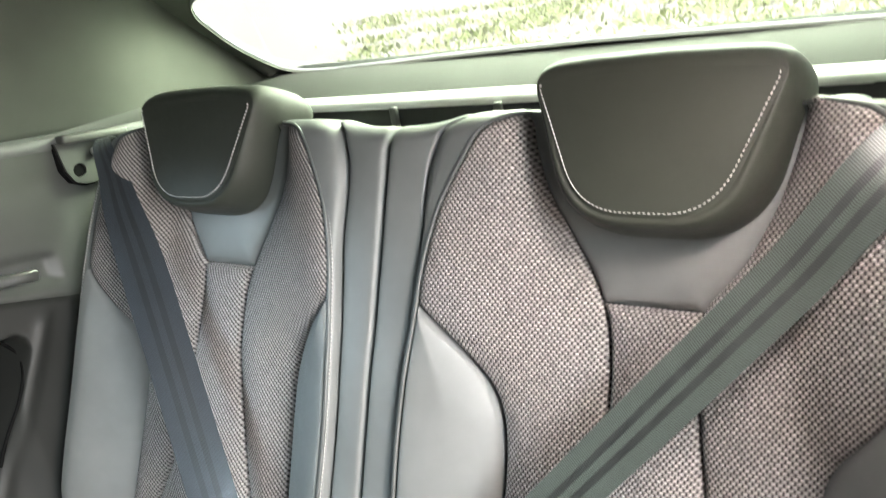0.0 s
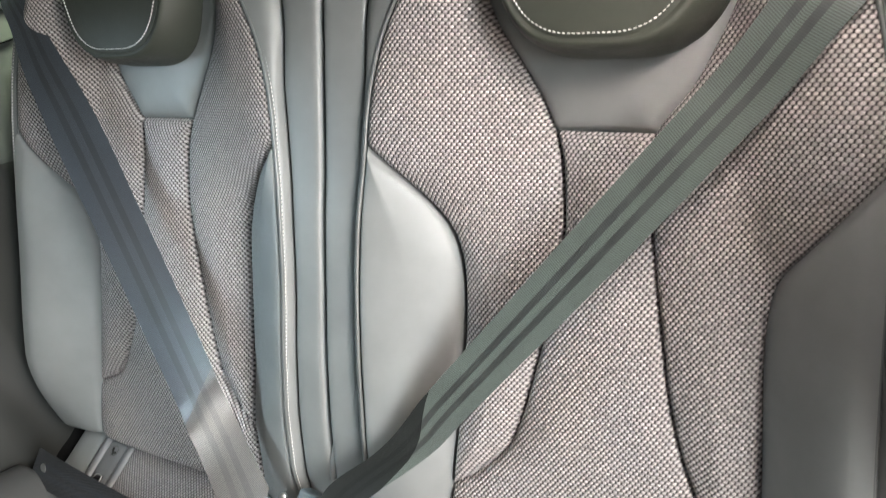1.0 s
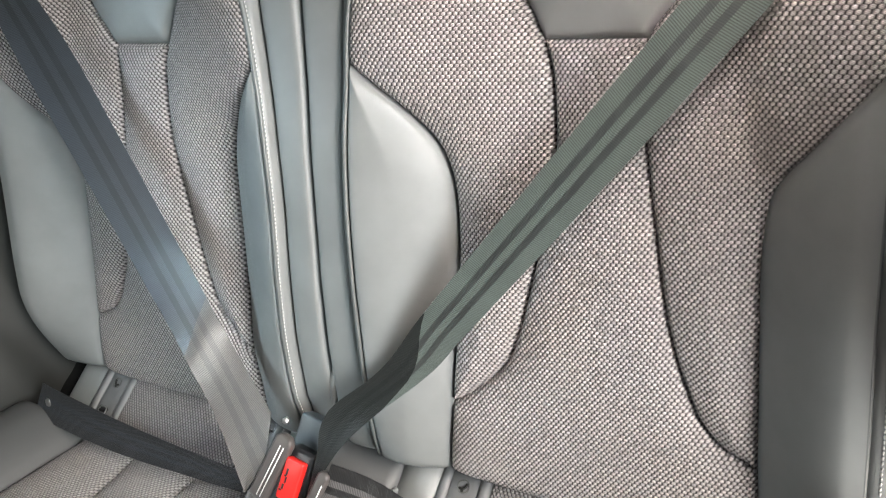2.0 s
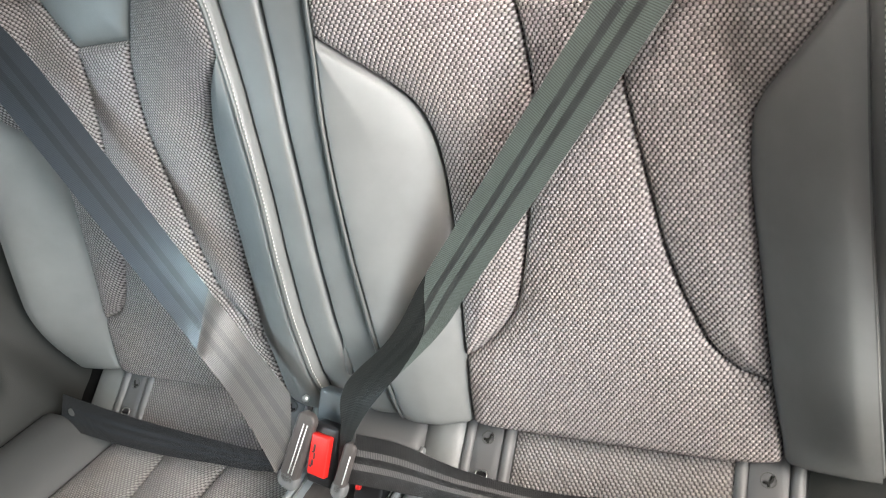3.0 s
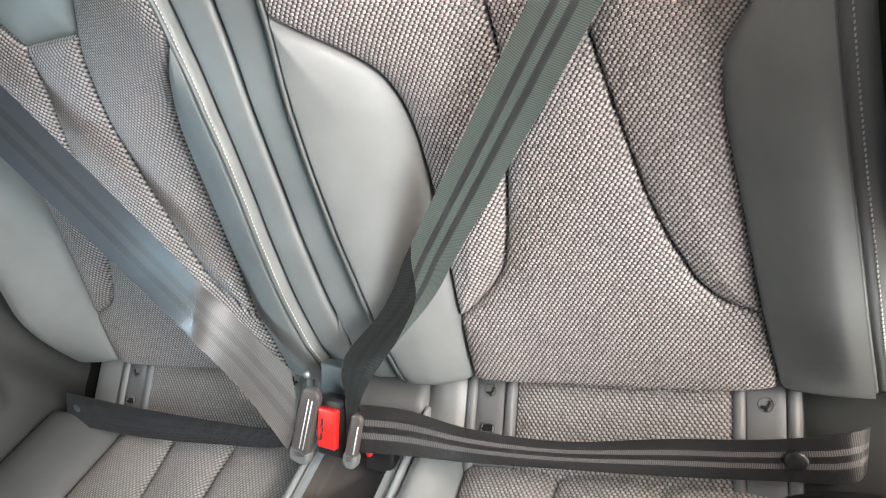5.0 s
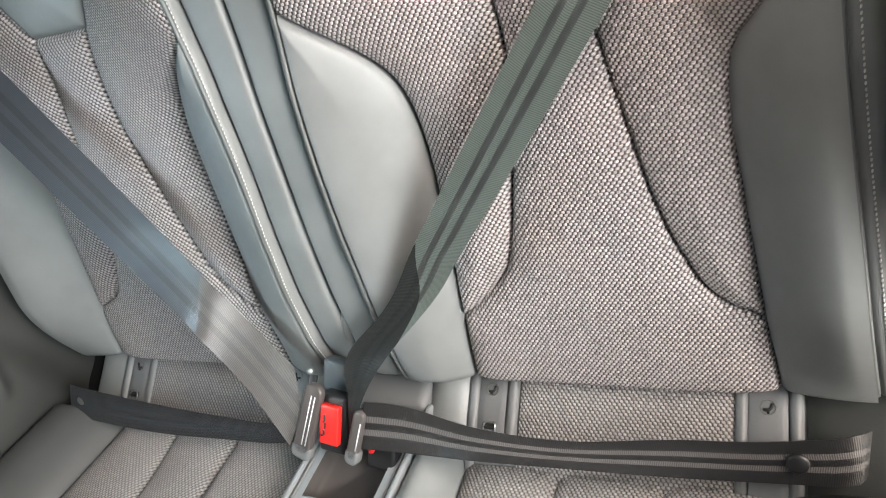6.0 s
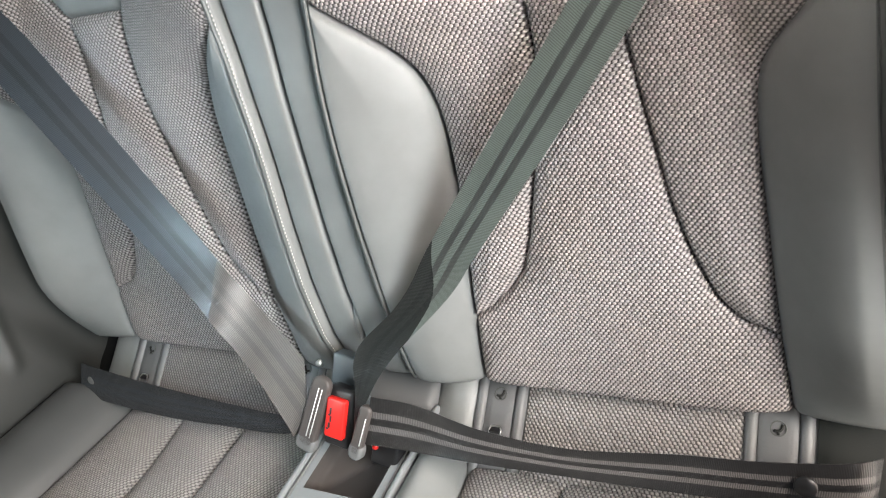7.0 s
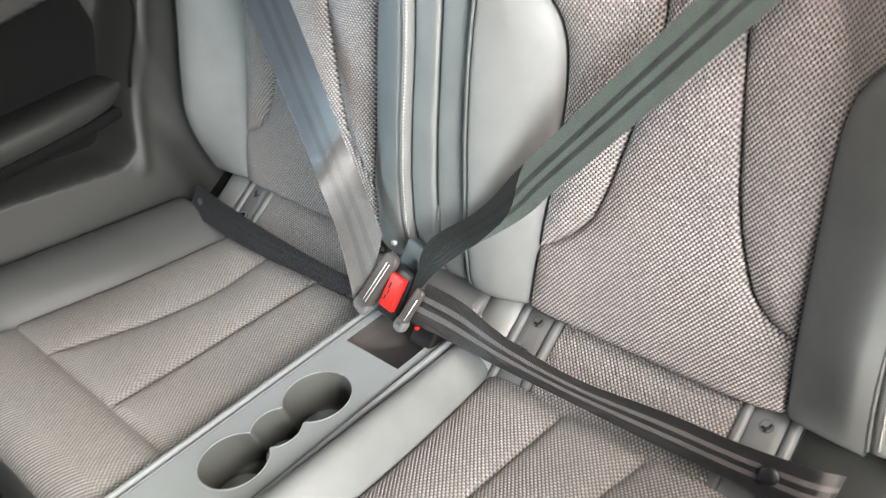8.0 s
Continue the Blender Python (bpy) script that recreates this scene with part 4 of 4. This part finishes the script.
    webbing("lap_strap", smooth_rows(keys, 60), belt, "lap part of the belt webbing, sheen in its two lighter bands", WEBBING_LAP_SHEEN if sx > 0 else WEBBING_LAP_DULL)
    bm = bmesh.new()
    bmesh.ops.create_uvsphere(bm, u_segments=20, v_segments=10, radius=0.0095 if sx > 0 else 0.006)
    bmesh.ops.scale(bm, vec=(1, 1, 0.35), verts=bm.verts)
    n = Vector((0, -0.75, 0.66)).normalized() if sx > 0 else Vector((0.1, -0.85, 0.5)).normalized()
    moved(bm, Matrix.Translation(rivet + n * 0.003) @ n.to_track_quat("Z", "Y").to_matrix().to_4x4())
    part("stop_button", bm, BLACK if sx > 0 else METAL, belt, "round black stop button" if sx > 0 else "small bright metal stop button")
    if sx > 0:
        tongue(belt, (0.036, -0.078, 0.421), (0.018, -0.118, 0.384), "grey moulded latch tongue", 0.014, (0.3,))
    else:
        tongue(belt, (-0.019, -0.060, 0.437), (-0.050, -0.117, 0.381), "grey-brown moulded latch tongue with fine ridges", 0.023, (0.0, 0.2))
    return belt


for sx in (1, -1):
    seat_belt(sx)


def buckle(sx):
    b = thing("belt_buckle", "belt buckle with red release button standing in the console bay" if sx < 0 else "dark belt buckle half hidden by the folded belt", "belt buckle", "belt buckles",
              (-0.008 if sx < 0 else 0.040, -0.09, 0.36))
    u = Vector((-0.16, -0.72, -0.675)).normalized()
    n = (BUCKLE_N - u * BUCKLE_N.dot(u)).normalized()
    s = u.cross(n).normalized()
    if s.x < 0:
        s = -s
    m = Matrix((s, -u, n)).transposed().to_4x4()
    m.translation = Vector((-0.009, -0.0895, 0.4045)) if sx < 0 else Vector((0.037, -0.092, 0.374))
    bm = rounded_box((0.034, 0.066, 0.028), 0.005, 3)
    part("body", moved(bm, m @ Matrix.Translation((0.001, -0.001, -0.0165))), BLACK, b, "black plastic buckle body")
    if sx > 0:
        bm = rounded_box((0.006, 0.006, 0.006), 0.002, 2)
        part("release_button", moved(bm, m @ Matrix.Translation((-0.009, -0.012, 0.0))), RED, b, "red release button, mostly covered")
        return b
    bm = rounded_box((0.0235, 0.044, 0.010), 0.0028, 3)
    btn = part("release_button", moved(bm, m @ Matrix.Translation((0.001, 0.0, 0.0))), RED, b, "red release button")
    # plain dark bars stand for the small word on the button
    for x, y, wd, hg in ((-0.0040, 0.0075, 0.0022, 0.0075), (-0.0032, -0.0010, 0.0018, 0.0065), (-0.0046, -0.0085, 0.0024, 0.0060), (-0.0066, -0.0125, 0.0030, 0.0018), (-0.0052, 0.0030, 0.0026, 0.0016)):
        bm = rounded_box((wd, hg, 0.0008), 0.0002, 1)
        part("mark", moved(bm, m @ Matrix.Translation((x, y, 0.0052))), BLACK, btn, "small dark mark")
    bm = rounded_box((0.044, 0.036, 0.020), 0.004, 3)
    part("neck", moved(bm, m @ Matrix.Translation((-0.003, 0.045, -0.028))), NECK, b, "blue-grey plastic neck")
    return b


for sx in (-1, 1):
    buckle(sx)
stud = thing("anchor_stud", "small round metal stud on the bay beside the buckle", "stud", at=(-0.033, -0.035, 0.41))
bm = bmesh.new()
bmesh.ops.create_cone(bm, cap_ends=True, segments=20, radius1=0.0042, radius2=0.0034, depth=0.004)
moved(bm, Matrix.Translation((-0.034, -0.045, 0.437)) @ BUCKLE_N.to_track_quat("Z", "Y").to_matrix().to_4x4())
part("head", bm, METAL, stud, "bright metal head")


# ---------------------------------------------------------------- side trim
def side_trim(sx):
    wall = thing("side_trim_left" if sx < 0 else "side_trim_right", "dark grey moulded side trim panel beside the rear seat", "side trim", at=(sx * 0.56, -0.2, 0.2))
    wall["kind"] = "structure"
    front = -1.40 if sx < 0 else -0.02
    ys, high_n = np.linspace(front, 0.36, 120), 140
    if sx < 0:
        ys, high_n = np.concatenate([np.linspace(front, -0.28, 90), np.linspace(-0.275, 0.09, 150), np.linspace(0.095, 0.36, 50)]), 220
    zs = np.linspace(0.10, 0.925, high_n)
    Y, Z = np.meshgrid(ys, zs)
    if sx < 0:
        # one row of the grid follows the falling seam, where the two halves of the panel meet
        cut = 165
        line = np.minimum(0.704 + (0.139 - ys) * 0.32, 0.90)
        Z = np.concatenate([0.10 + (line - 0.10)[None] * np.linspace(0, 1, cut + 1)[:, None], line[None] + (0.925 - line)[None] * np.linspace(0, 1, high_n - cut)[1:, None]])

    def step(x, a, b):
        t = np.clip((x - a) / (b - a), 0, 1)
        return t * t * (3 - 2 * t)

    out = 0.555 + (0.02 * step(-Y, 0.0, 0.6) if sx < 0 else 0.075 * step(-Y, -0.05, 0.2)) - 0.012 * step(Z, 0.86, 0.92)
    # lower swell that meets the cushion
    if sx < 0:
        out = out - 0.030 * step(-Z, -0.54, -0.36) * step(-Y, -0.02, 0.07) - 0.020 * step(-Z, -0.80, -0.66) * np.exp(-(np.maximum(np.abs(Y - 0.06) - 0.05, 0) / 0.03) ** 2)
    # seam line that falls towards the seat
    zl = 0.704 + (0.139 - Y) * 0.32
    out = out + 0.004 * np.exp(-((Z - zl) / 0.003) ** 2) * step(-Y, -0.16, -0.10)
    if sx < 0:
        # deep pocket above the arm rest
        edge_y = 0.056 - (0.69 - Z) * 0.62
        top_z = 0.695 + (0.05 - Y) * 0.05
        low_z = 0.435 + (-0.10 - Y) * 0.33
        round_by = 0.032
        d_low = round_by - np.hypot(np.maximum(round_by - (edge_y - Y) * 0.85, 0), np.maximum(round_by - (Z - low_z) * 0.95, 0))
        d_top = round_by - np.hypot(np.maximum(round_by - (edge_y - Y) * 0.85, 0), np.maximum(round_by - (top_z - Z), 0))
        inside = step(np.minimum(d_low, d_top), 0.0, 0.015)
        out = out + inside * (0.092 + 0.030 * step(-Z, -0.54, -0.36) * step(-Y, -0.02, 0.07))
        rim = np.exp(-((edge_y - Y + 0.012) / 0.012) ** 2) * step(top_z + 0.02 - Z, 0, 0.02) * step(Z - low_z, -0.03, 0.0)
        out = out - 0.004 * rim
        # shallow dish round the pull handle
        dish = np.exp(-(np.maximum(np.abs(Y - 0.030) - 0.080, 0) / 0.012) ** 2 - (np.maximum(np.abs(Z - 0.756 - (0.1 - Y) * 0.18) - 0.012, 0) / 0.009) ** 2)
        out = out + 0.012 * dish
    pts = np.stack([sx * out.ravel(), Y.ravel(), Z.ravel()], -1)
    faces = grid_faces(high_n, len(ys), flip=sx > 0)
    if sx < 0:
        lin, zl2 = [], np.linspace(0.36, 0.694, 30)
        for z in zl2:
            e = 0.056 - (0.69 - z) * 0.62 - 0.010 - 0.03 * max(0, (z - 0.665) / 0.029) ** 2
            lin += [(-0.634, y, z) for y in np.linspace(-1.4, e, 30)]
        mesh_object("pocket_liner", lin, grid_faces(30, 30), LINING_SHADE, wall, "black lining of the deep side pocket, its shade included")
    if sx < 0:
        gap = [(0.056 - (0.69 - z) * 0.62 - 0.002, z) for z in np.linspace(0.535, 0.660, 20)]
        gap += [(0.0354 - 0.020 * (1 - math.cos(a)), 0.660 + 0.026 * math.sin(a)) for a in np.linspace(0.2, math.pi / 2, 8)]
        gap += [(y, 0.686 + (0.012 - y) * 0.05) for y in np.linspace(0.0, -0.5, 16)]
        near = [int(np.argmin((Y.ravel() - y) ** 2 + (Z.ravel() - z) ** 2)) for y, z in gap]
        depth = out.ravel()[near]
        for _ in range(12):
            depth[1:-1] = (depth[:-2] + depth[1:-1] + depth[2:]) / 3
        tube("edge_gap", [(-x + 0.001, y, z) for x, (y, z) in zip(depth, gap)], 0.0026, LINING_SHADE, wall, "dark gap round the pocket", 6)
    first = cut * (len(ys) - 1) if sx < 0 else 0
    low, high = faces[:first], faces[first:]
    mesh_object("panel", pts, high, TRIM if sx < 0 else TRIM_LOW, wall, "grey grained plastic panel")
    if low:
        mesh_object("lower_panel", pts, low, TRIM_SIDE, wall, "grained plastic lower panel, shade put into its dark grey")
    long = 0.36 - front
    bm = rounded_box((0.03, long, 0.83), 0.004, 1)
    moved(bm, Matrix.Translation((sx * 0.665, 0.36 - long / 2, 0.5125)))
    part("outer_skin", bm, TRIM, wall, "dark outer panel")
    # ledge under the side window
    line = ([(-1.4, 0.96), (-1.0, 0.955), (-0.3, 0.945)] if sx < 0 else [(-0.02, 0.934)]) + [(0.1, 0.929), (0.31, 0.906), (0.40, 0.896)]
    verts = []
    prof = [(0.548, -0.020), (0.541, -0.014), (0.540, -0.004), (0.545, 0.001), (0.60, 0.004), (0.66, 0.0), (0.66, -0.02)]
    for y, z in line:
        out_by = 0.085 if sx > 0 and y < 0 else 0.0
        verts += [(sx * (a + out_by), y, z + b) for a, b in prof]
    mesh_object("ledge", verts, grid_faces(len(line), len(prof), flip=sx > 0), PLASTIC, wall, "grey moulded ledge")
    if sx < 0:
        rest = thing("arm_rest", "dark arm rest moulded under the side pocket", "arm rest", at=(-0.54, -0.2, 0.52))
        path = [(-0.582, -0.046, 0.540), (-0.574, -0.066, 0.545), (-0.562, -0.12, 0.556), (-0.556, -0.23, 0.576), (-0.552, -0.48, 0.626), (-0.552, -1.38, 0.75)]
        verts, prof = [], [(-0.09, 0.0), (-0.02, 0.012), (0.006, 0.008), (0.014, -0.006), (0.010, -0.030), (-0.01, -0.042), (-0.09, -0.046)]
        for i, (x, y, z) in enumerate(path):
            k = (0.35, 0.85, 1, 1, 1, 1)[i]
            verts += [(x + a * (1 if a < 0 else k), y, z + b * k) for a, b in prof]
        ob = mesh_object("pad", verts, grid_faces(len(path), len(prof)) + [tuple(range(len(prof)))], TRIM_SIDE, rest, "dark grey padded top")
        sub = ob.modifiers.new("smooth", "SUBSURF")
        sub.levels = sub.render_levels = 2
        # underside shell of the rest, in the pocket's black
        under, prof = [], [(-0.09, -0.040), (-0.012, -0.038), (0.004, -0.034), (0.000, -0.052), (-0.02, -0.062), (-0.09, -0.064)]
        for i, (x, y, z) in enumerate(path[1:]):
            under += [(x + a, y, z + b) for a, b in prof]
        mesh_object("shell", under, grid_faces(len(path) - 1, len(prof)) + [tuple(range(len(prof)))], LINING_SHADE, rest, "black shell under the pad")
        pull = thing("pull_handle", "bright satin metal strip handle set in the side trim", "handle", at=(-0.56, 0.05, 0.76))
        bm = rounded_box((0.012, 0.16, 0.016), 0.005, 3)
        moved(bm, Matrix.Translation((-0.560, 0.018, 0.7665)) @ Matrix.Rotation(radians(-11), 4, "X"))
        part("strip", bm, METAL, pull, "satin metal strip")
        guide = thing("belt_guide", "grey plastic belt guide with a round hole on the side trim", "belt guide", at=(-0.54, 0.2, 0.87))
        # bracket plate with a hole
        outline = [(0.168, 0.912), (0.172, 0.872), (0.180, 0.856), (0.195, 0.848), (0.226, 0.846), (0.246, 0.868), (0.262, 0.902)]
        hole = [(0.191 + 0.0095 * math.cos(a), 0.869 + 0.0095 * math.sin(a)) for a in np.linspace(0, 2 * math.pi, 25)[:-1]]
        bm = bmesh.new()
        edges = []
        for pts2 in (outline, hole):
            vs = [bm.verts.new((-0.538, y, z)) for y, z in pts2]
            edges += [bm.edges.new((p, q)) for p, q in zip(vs, vs[1:] + vs[:1])]
        res = bmesh.ops.triangle_fill(bm, edges=edges, use_beauty=True)
        ext = bmesh.ops.extrude_face_region(bm, geom=list(bm.faces))
        bmesh.ops.translate(bm, vec=(-0.014, 0, 0), verts=[v for v in ext["geom"] if isinstance(v, bmesh.types.BMVert)])
        plate = part("bracket", bm, TRIM, guide, "grey plastic bracket", smooth=False)
        bm = bmesh.new()
        cy, cz = sum(q[0] for q in outline) / 7, sum(q[1] for q in outline) / 7
        back = [bm.verts.new((-0.5405, cy + (y - cy) * 1.10, cz + (z - cz) * 1.10)) for y, z in outline]
        ext = bmesh.ops.extrude_face_region(bm, geom=[bm.faces.new(back)])
        bmesh.ops.translate(bm, vec=(-0.012, 0, 0), verts=[v for v in ext["geom"] if isinstance(v, bmesh.types.BMVert)])
        part("gap", bm, LINING_SHADE, plate, "dark gap round the bracket", smooth=False)
        bm = bmesh.new()
        bmesh.ops.create_cone(bm, cap_ends=True, segments=24, radius1=0.0095, radius2=0.0095, depth=0.004)
        moved(bm, Matrix.Translation((-0.5505, 0.191, 0.869)) @ Matrix.Rotation(math.pi / 2, 4, "Y"))
        part("hole", bm, BLACK, plate, "dark round hole")
        bm = bmesh.new()
        bmesh.ops.create_uvsphere(bm, u_segments=16, v_segments=10, radius=0.011)
        bmesh.ops.scale(bm, vec=(0.5, 1.0, 0.7), verts=bm.verts)
        moved(bm, Matrix.Translation((-0.531, 0.222, 0.888)))
        part("knob", bm, SHELF, plate, "pale rounded cap")
        bm = rounded_box((0.02, 0.10, 0.012), 0.004, 2)
        moved(bm, Matrix.Translation((-0.532, 0.222, 0.910)) @ Matrix.Rotation(radians(-7), 4, "X"))
        part("hood", bm, TRIM, guide, "plastic hood over the belt slot")
    return wall


for sx in (1, -1):
    side_trim(sx)


# ---------------------------------------------------------------- parcel shelf, rear window, pillars, roof
def slab(name, corners_low, corners_high, material, label, parent=None, rows=24, cols=24, thick=0.012):
    """A curved sheet between two lines of points, with thickness."""
    fl = [curve_at([(i / (len(corners_low) - 1), p[k]) for i, p in enumerate(corners_low)]) for k in range(3)]
    fh = [curve_at([(i / (len(corners_high) - 1), p[k]) for i, p in enumerate(corners_high)]) for k in range(3)]
    pts = []
    for r in np.linspace(0, 1, rows):
        for c in np.linspace(0, 1, cols):
            pts.append([float(fl[k](c)) * (1 - r) + float(fh[k](c)) * r for k in range(3)])
    ob = mesh_object(name, pts, grid_faces(rows, cols), material, parent, label)
    sol = ob.modifiers.new("thickness", "SOLIDIFY")
    sol.thickness, sol.offset = thick, 0.0
    return ob


def structure(ob, label, category):
    return tagged(ob, label, category, kind="structure")


bm = rounded_box((1.30, 0.36, 0.05), 0.006, 2)
structure(part("parcel_shelf", moved(bm, Matrix.Translation((0, 0.60, 0.869)) @ Matrix.Rotation(radians(2.75), 4, "X")), CLOTH, None), "dark cloth covered parcel shelf below the rear window", "parcel shelf")
edge = thing("shelf_edge", "pale glossy ledge strip along the front of the parcel shelf", "ledge", at=(0, 0.44, 0.87))
verts, prof = [], [(0.413, 0.850), (0.411, 0.874), (0.413, 0.886), (0.418, 0.8915), (0.426, 0.8935), (0.450, 0.8940), (0.460, 0.8930), (0.464, 0.888), (0.466, 0.86)]
xs = np.linspace(-0.62, 0.62, 50)
for x in xs:
    verts += [(x, y + 0.03 * (x / 0.62) ** 2 * 0.6, z) for y, z in prof]
mesh_object("strip", verts, grid_faces(len(xs), len(prof)), SHELF, edge, "pale glossy strip")
verts = []
prof = [(0.408, 0.80), (0.4075, 0.872), (0.411, 0.883)]
for x in xs:
    verts += [(x, y + 0.03 * (x / 0.62) ** 2 * 0.6, z) for y, z in prof]
mesh_object("riser", verts, grid_faces(len(xs), len(prof)), BLACK, edge, "dark front riser")
for x in (-0.145, 0.012):
    bm = rounded_box((0.010, 0.008, 0.030), 0.002, 2)
    part("clip", moved(bm, Matrix.Translation((x, 0.405, 0.872))), TRIM, edge, "small moulded clip")
bm = rounded_box((1.1, 0.12, 0.10), 0.01, 2)
structure(part("shelf_floor", moved(bm, Matrix.Translation((0, 0.345, 0.79))), CARPET, None), "dark carpeted well behind the seat backs", "parcel shelf")

# rear window: an opening framed by trim, with one pane
win = thing("window_1", "sloping rear window with a grey trim frame", "window", at=(0, 0.69, 0.90))
win["kind"] = "structure"


WINDOW_HALF = [(0.0, 0.009), (0.23, 0.003), (0.43, -0.006), (0.53, -0.008), (0.575, -0.003), (0.600, 0.010), (0.613, 0.028), (0.620, 0.058), (0.623, 0.112), (0.611, 0.177),
               (0.593, 0.230), (0.564, 0.262), (0.518, 0.285), (0.44, 0.310), (0.30, 0.335), (0.0, 0.350)]


def window_outline(grow, lift=0.0):
    """Outline of the rear window on its sloping plane, grown outwards; x across, s up the slope from the shelf."""
    foot = Vector((0, 0.690, 0.902))
    ay = Vector((0, -0.42, 0.288)).normalized()
    n = Vector((1, 0, 0)).cross(ay).normalized()
    length = [0.0]
    for p, q in zip(WINDOW_HALF, WINDOW_HALF[1:]):
        length.append(length[-1] + math.hypot(q[0] - p[0], q[1] - p[1]))
    fx, fs = (curve_at([(l, p[i]) for l, p in zip(length, WINDOW_HALF)]) for i in (0, 1))
    half = [Vector((float(fx(l)), float(fs(l)))) for l in np.linspace(0, length[-1], 60)]
    loop = half + [Vector((-p.x, p.y)) for p in half[-2:0:-1]]
    out = []
    for i, p in enumerate(loop):
        d = (loop[(i + 1) % len(loop)] - loop[i - 1]).normalized()
        q = p + Vector((d.y, -d.x)) * grow
        out.append(foot + Vector((q.x, 0, 0)) + ay * q.y - n * lift)
    return out


rings = [window_outline(0.16, -0.004), window_outline(0.04, 0.003), window_outline(0.008, 0.004), window_outline(0.0, 0.003), window_outline(-0.001, -0.003)]
mesh_object("window_frame", [v for r in rings for v in r], grid_faces(len(rings), len(rings[0]), closed=True), HEADLINER, win, "grey trim frame")
tube("seal", window_outline(0.0, 0.003) + window_outline(0.0, 0.003)[:1], 0.0022, PLASTIC_PALE, win, "thin pale seal")
pane_ring = window_outline(0.010, 0.008)
bm = bmesh.new()
low_ring = window_outline(0.010, 0.012)
upper, lower = [bm.verts.new(p) for p in pane_ring], [bm.verts.new(p) for p in low_ring]
bm.faces.new(upper)
bm.faces.new(lower[::-1])
for i in range(len(upper)):
    j = (i + 1) % len(upper)
    bm.faces.new((upper[i], lower[i], lower[j], upper[j]))
pane = part("pane", bm, GLASS, win, "clear window pane", smooth=False)
pane.visible_shadow = False

for sx in (1, -1):
    low = [(sx * 0.600, -0.02, 0.935), (sx * 0.585, 0.12, 0.926), (sx * 0.580, 0.30, 0.905), (sx * 0.645, 0.50, 0.890), (sx * 0.70, 0.80, 0.875)]
    high = [(sx * 0.535, -0.10, 1.22), (sx * 0.535, 0.08, 1.215), (sx * 0.525, 0.255, 1.205), (sx * 0.630, 0.45, 1.07), (sx * 0.70, 0.74, 0.885)]
    ob = slab("pillar_trim_left" if sx < 0 else "pillar_trim_right", low, high, HEADLINER, "")
    structure(ob, "grey cloth rear pillar trim", "pillar")
roof_low = [(-0.62, -1.45, 1.20), (-0.3, -1.45, 1.24), (0.3, -1.45, 1.24), (0.62, -1.45, 1.20)]
roof_high = [(-0.56, 0.26, 1.205), (-0.3, 0.26, 1.225), (0.3, 0.26, 1.225), (0.56, 0.26, 1.205)]
structure(slab("ceiling", roof_low, roof_high, HEADLINER, ""), "grey cloth headliner", "ceiling")
bm = rounded_box((1.34, 2.7, 0.03), 0.004, 1)
structure(part("floor", moved(bm, Matrix.Translation((0, -0.60, 0.085))), CARPET, None), "dark carpeted car floor", "floor")
bm = rounded_box((1.34, 0.03, 1.14), 0.004, 1)
structure(part("wall_front", moved(bm, Matrix.Translation((0, -1.42, 0.64))), CARPET, None), "unseen dark plain wall added to block light from ahead", "wall")
bm = rounded_box((0.06, 0.62, 0.34), 0.02, 3)
structure(part("unseen_sill", moved(bm, Matrix.Translation((0.645, -0.42, 0.27))), TRIM, None), "unseen dark sill added to block low door light", "door sill")
bm = rounded_box((0.05, 0.24, 0.46), 0.02, 3)
structure(part("unseen_post", moved(bm, Matrix.Translation((0.648, -0.235, 0.37))), TRIM_LOW, None), "unseen black post added to shade the near seat corner", "door post")
bm = rounded_box((0.03, 0.80, 0.30), 0.004, 1)
structure(part("wall_left", moved(bm, Matrix.Translation((-0.645, -1.00, 1.08))), TRIM, None), "unseen dark plain wall added to block light ahead of the side window", "wall")
bm = rounded_box((0.03, 0.61, 1.12), 0.004, 1)
structure(part("wall_right", moved(bm, Matrix.Translation((0.665, -1.105, 0.65))), TRIM, None), "unseen dark plain wall added to block light ahead of the open door", "wall")
bm = rounded_box((1.34, 0.03, 0.80), 0.004, 1)
structure(part("wall_rear", moved(bm, Matrix.Translation((0, 0.80, 0.48))), TRIM, None), "dark plain rear wall behind the shelf", "wall")

# ---------------------------------------------------------------- outside
bm = bmesh.new()
bmesh.ops.create_grid(bm, x_segments=60, y_segments=60, size=400.0)
structure(part("ground", moved(bm, Matrix.Translation((0, 0, -0.38))), GROUND, None), "pale sunlit gravel ground behind the car", "ground")

rng = random.Random(4)
verts, faces = [], []
for c in range(46):
    ang, dist = radians(rng.uniform(2, 40)), rng.uniform(8.0, 24.0)
    cx, cy = -math.sin(ang) * dist, math.cos(ang) * dist
    spread = rng.uniform(0.15, 0.75)
    for k in range(int(40 + 190 * spread)):
        x, y = cx + rng.gauss(0, spread), cy + rng.gauss(0, spread * 0.8)
        h, wd, a = rng.uniform(0.04, 0.16), rng.uniform(0.015, 0.06), rng.uniform(0, 6.28)
        lean = Vector((rng.uniform(-0.1, 0.1), rng.uniform(-0.1, 0.1), h))
        p, s = Vector((x, y, -0.385)), Vector((math.cos(a) * wd, math.sin(a) * wd, 0))
        i = len(verts)
        verts += [p - s * 0.4, p + s * 0.4, p + lean * 0.6 + s, p + lean, p + lean * 0.6 - s]
        faces.append((i, i + 1, i + 2, i + 3, i + 4))
weeds = mesh_object("weeds", verts, faces, LEAF, None, "", smooth=False)
tagged(weeds, "low yellow-green weeds scattered over the gravel", "weeds", kind="stuff")
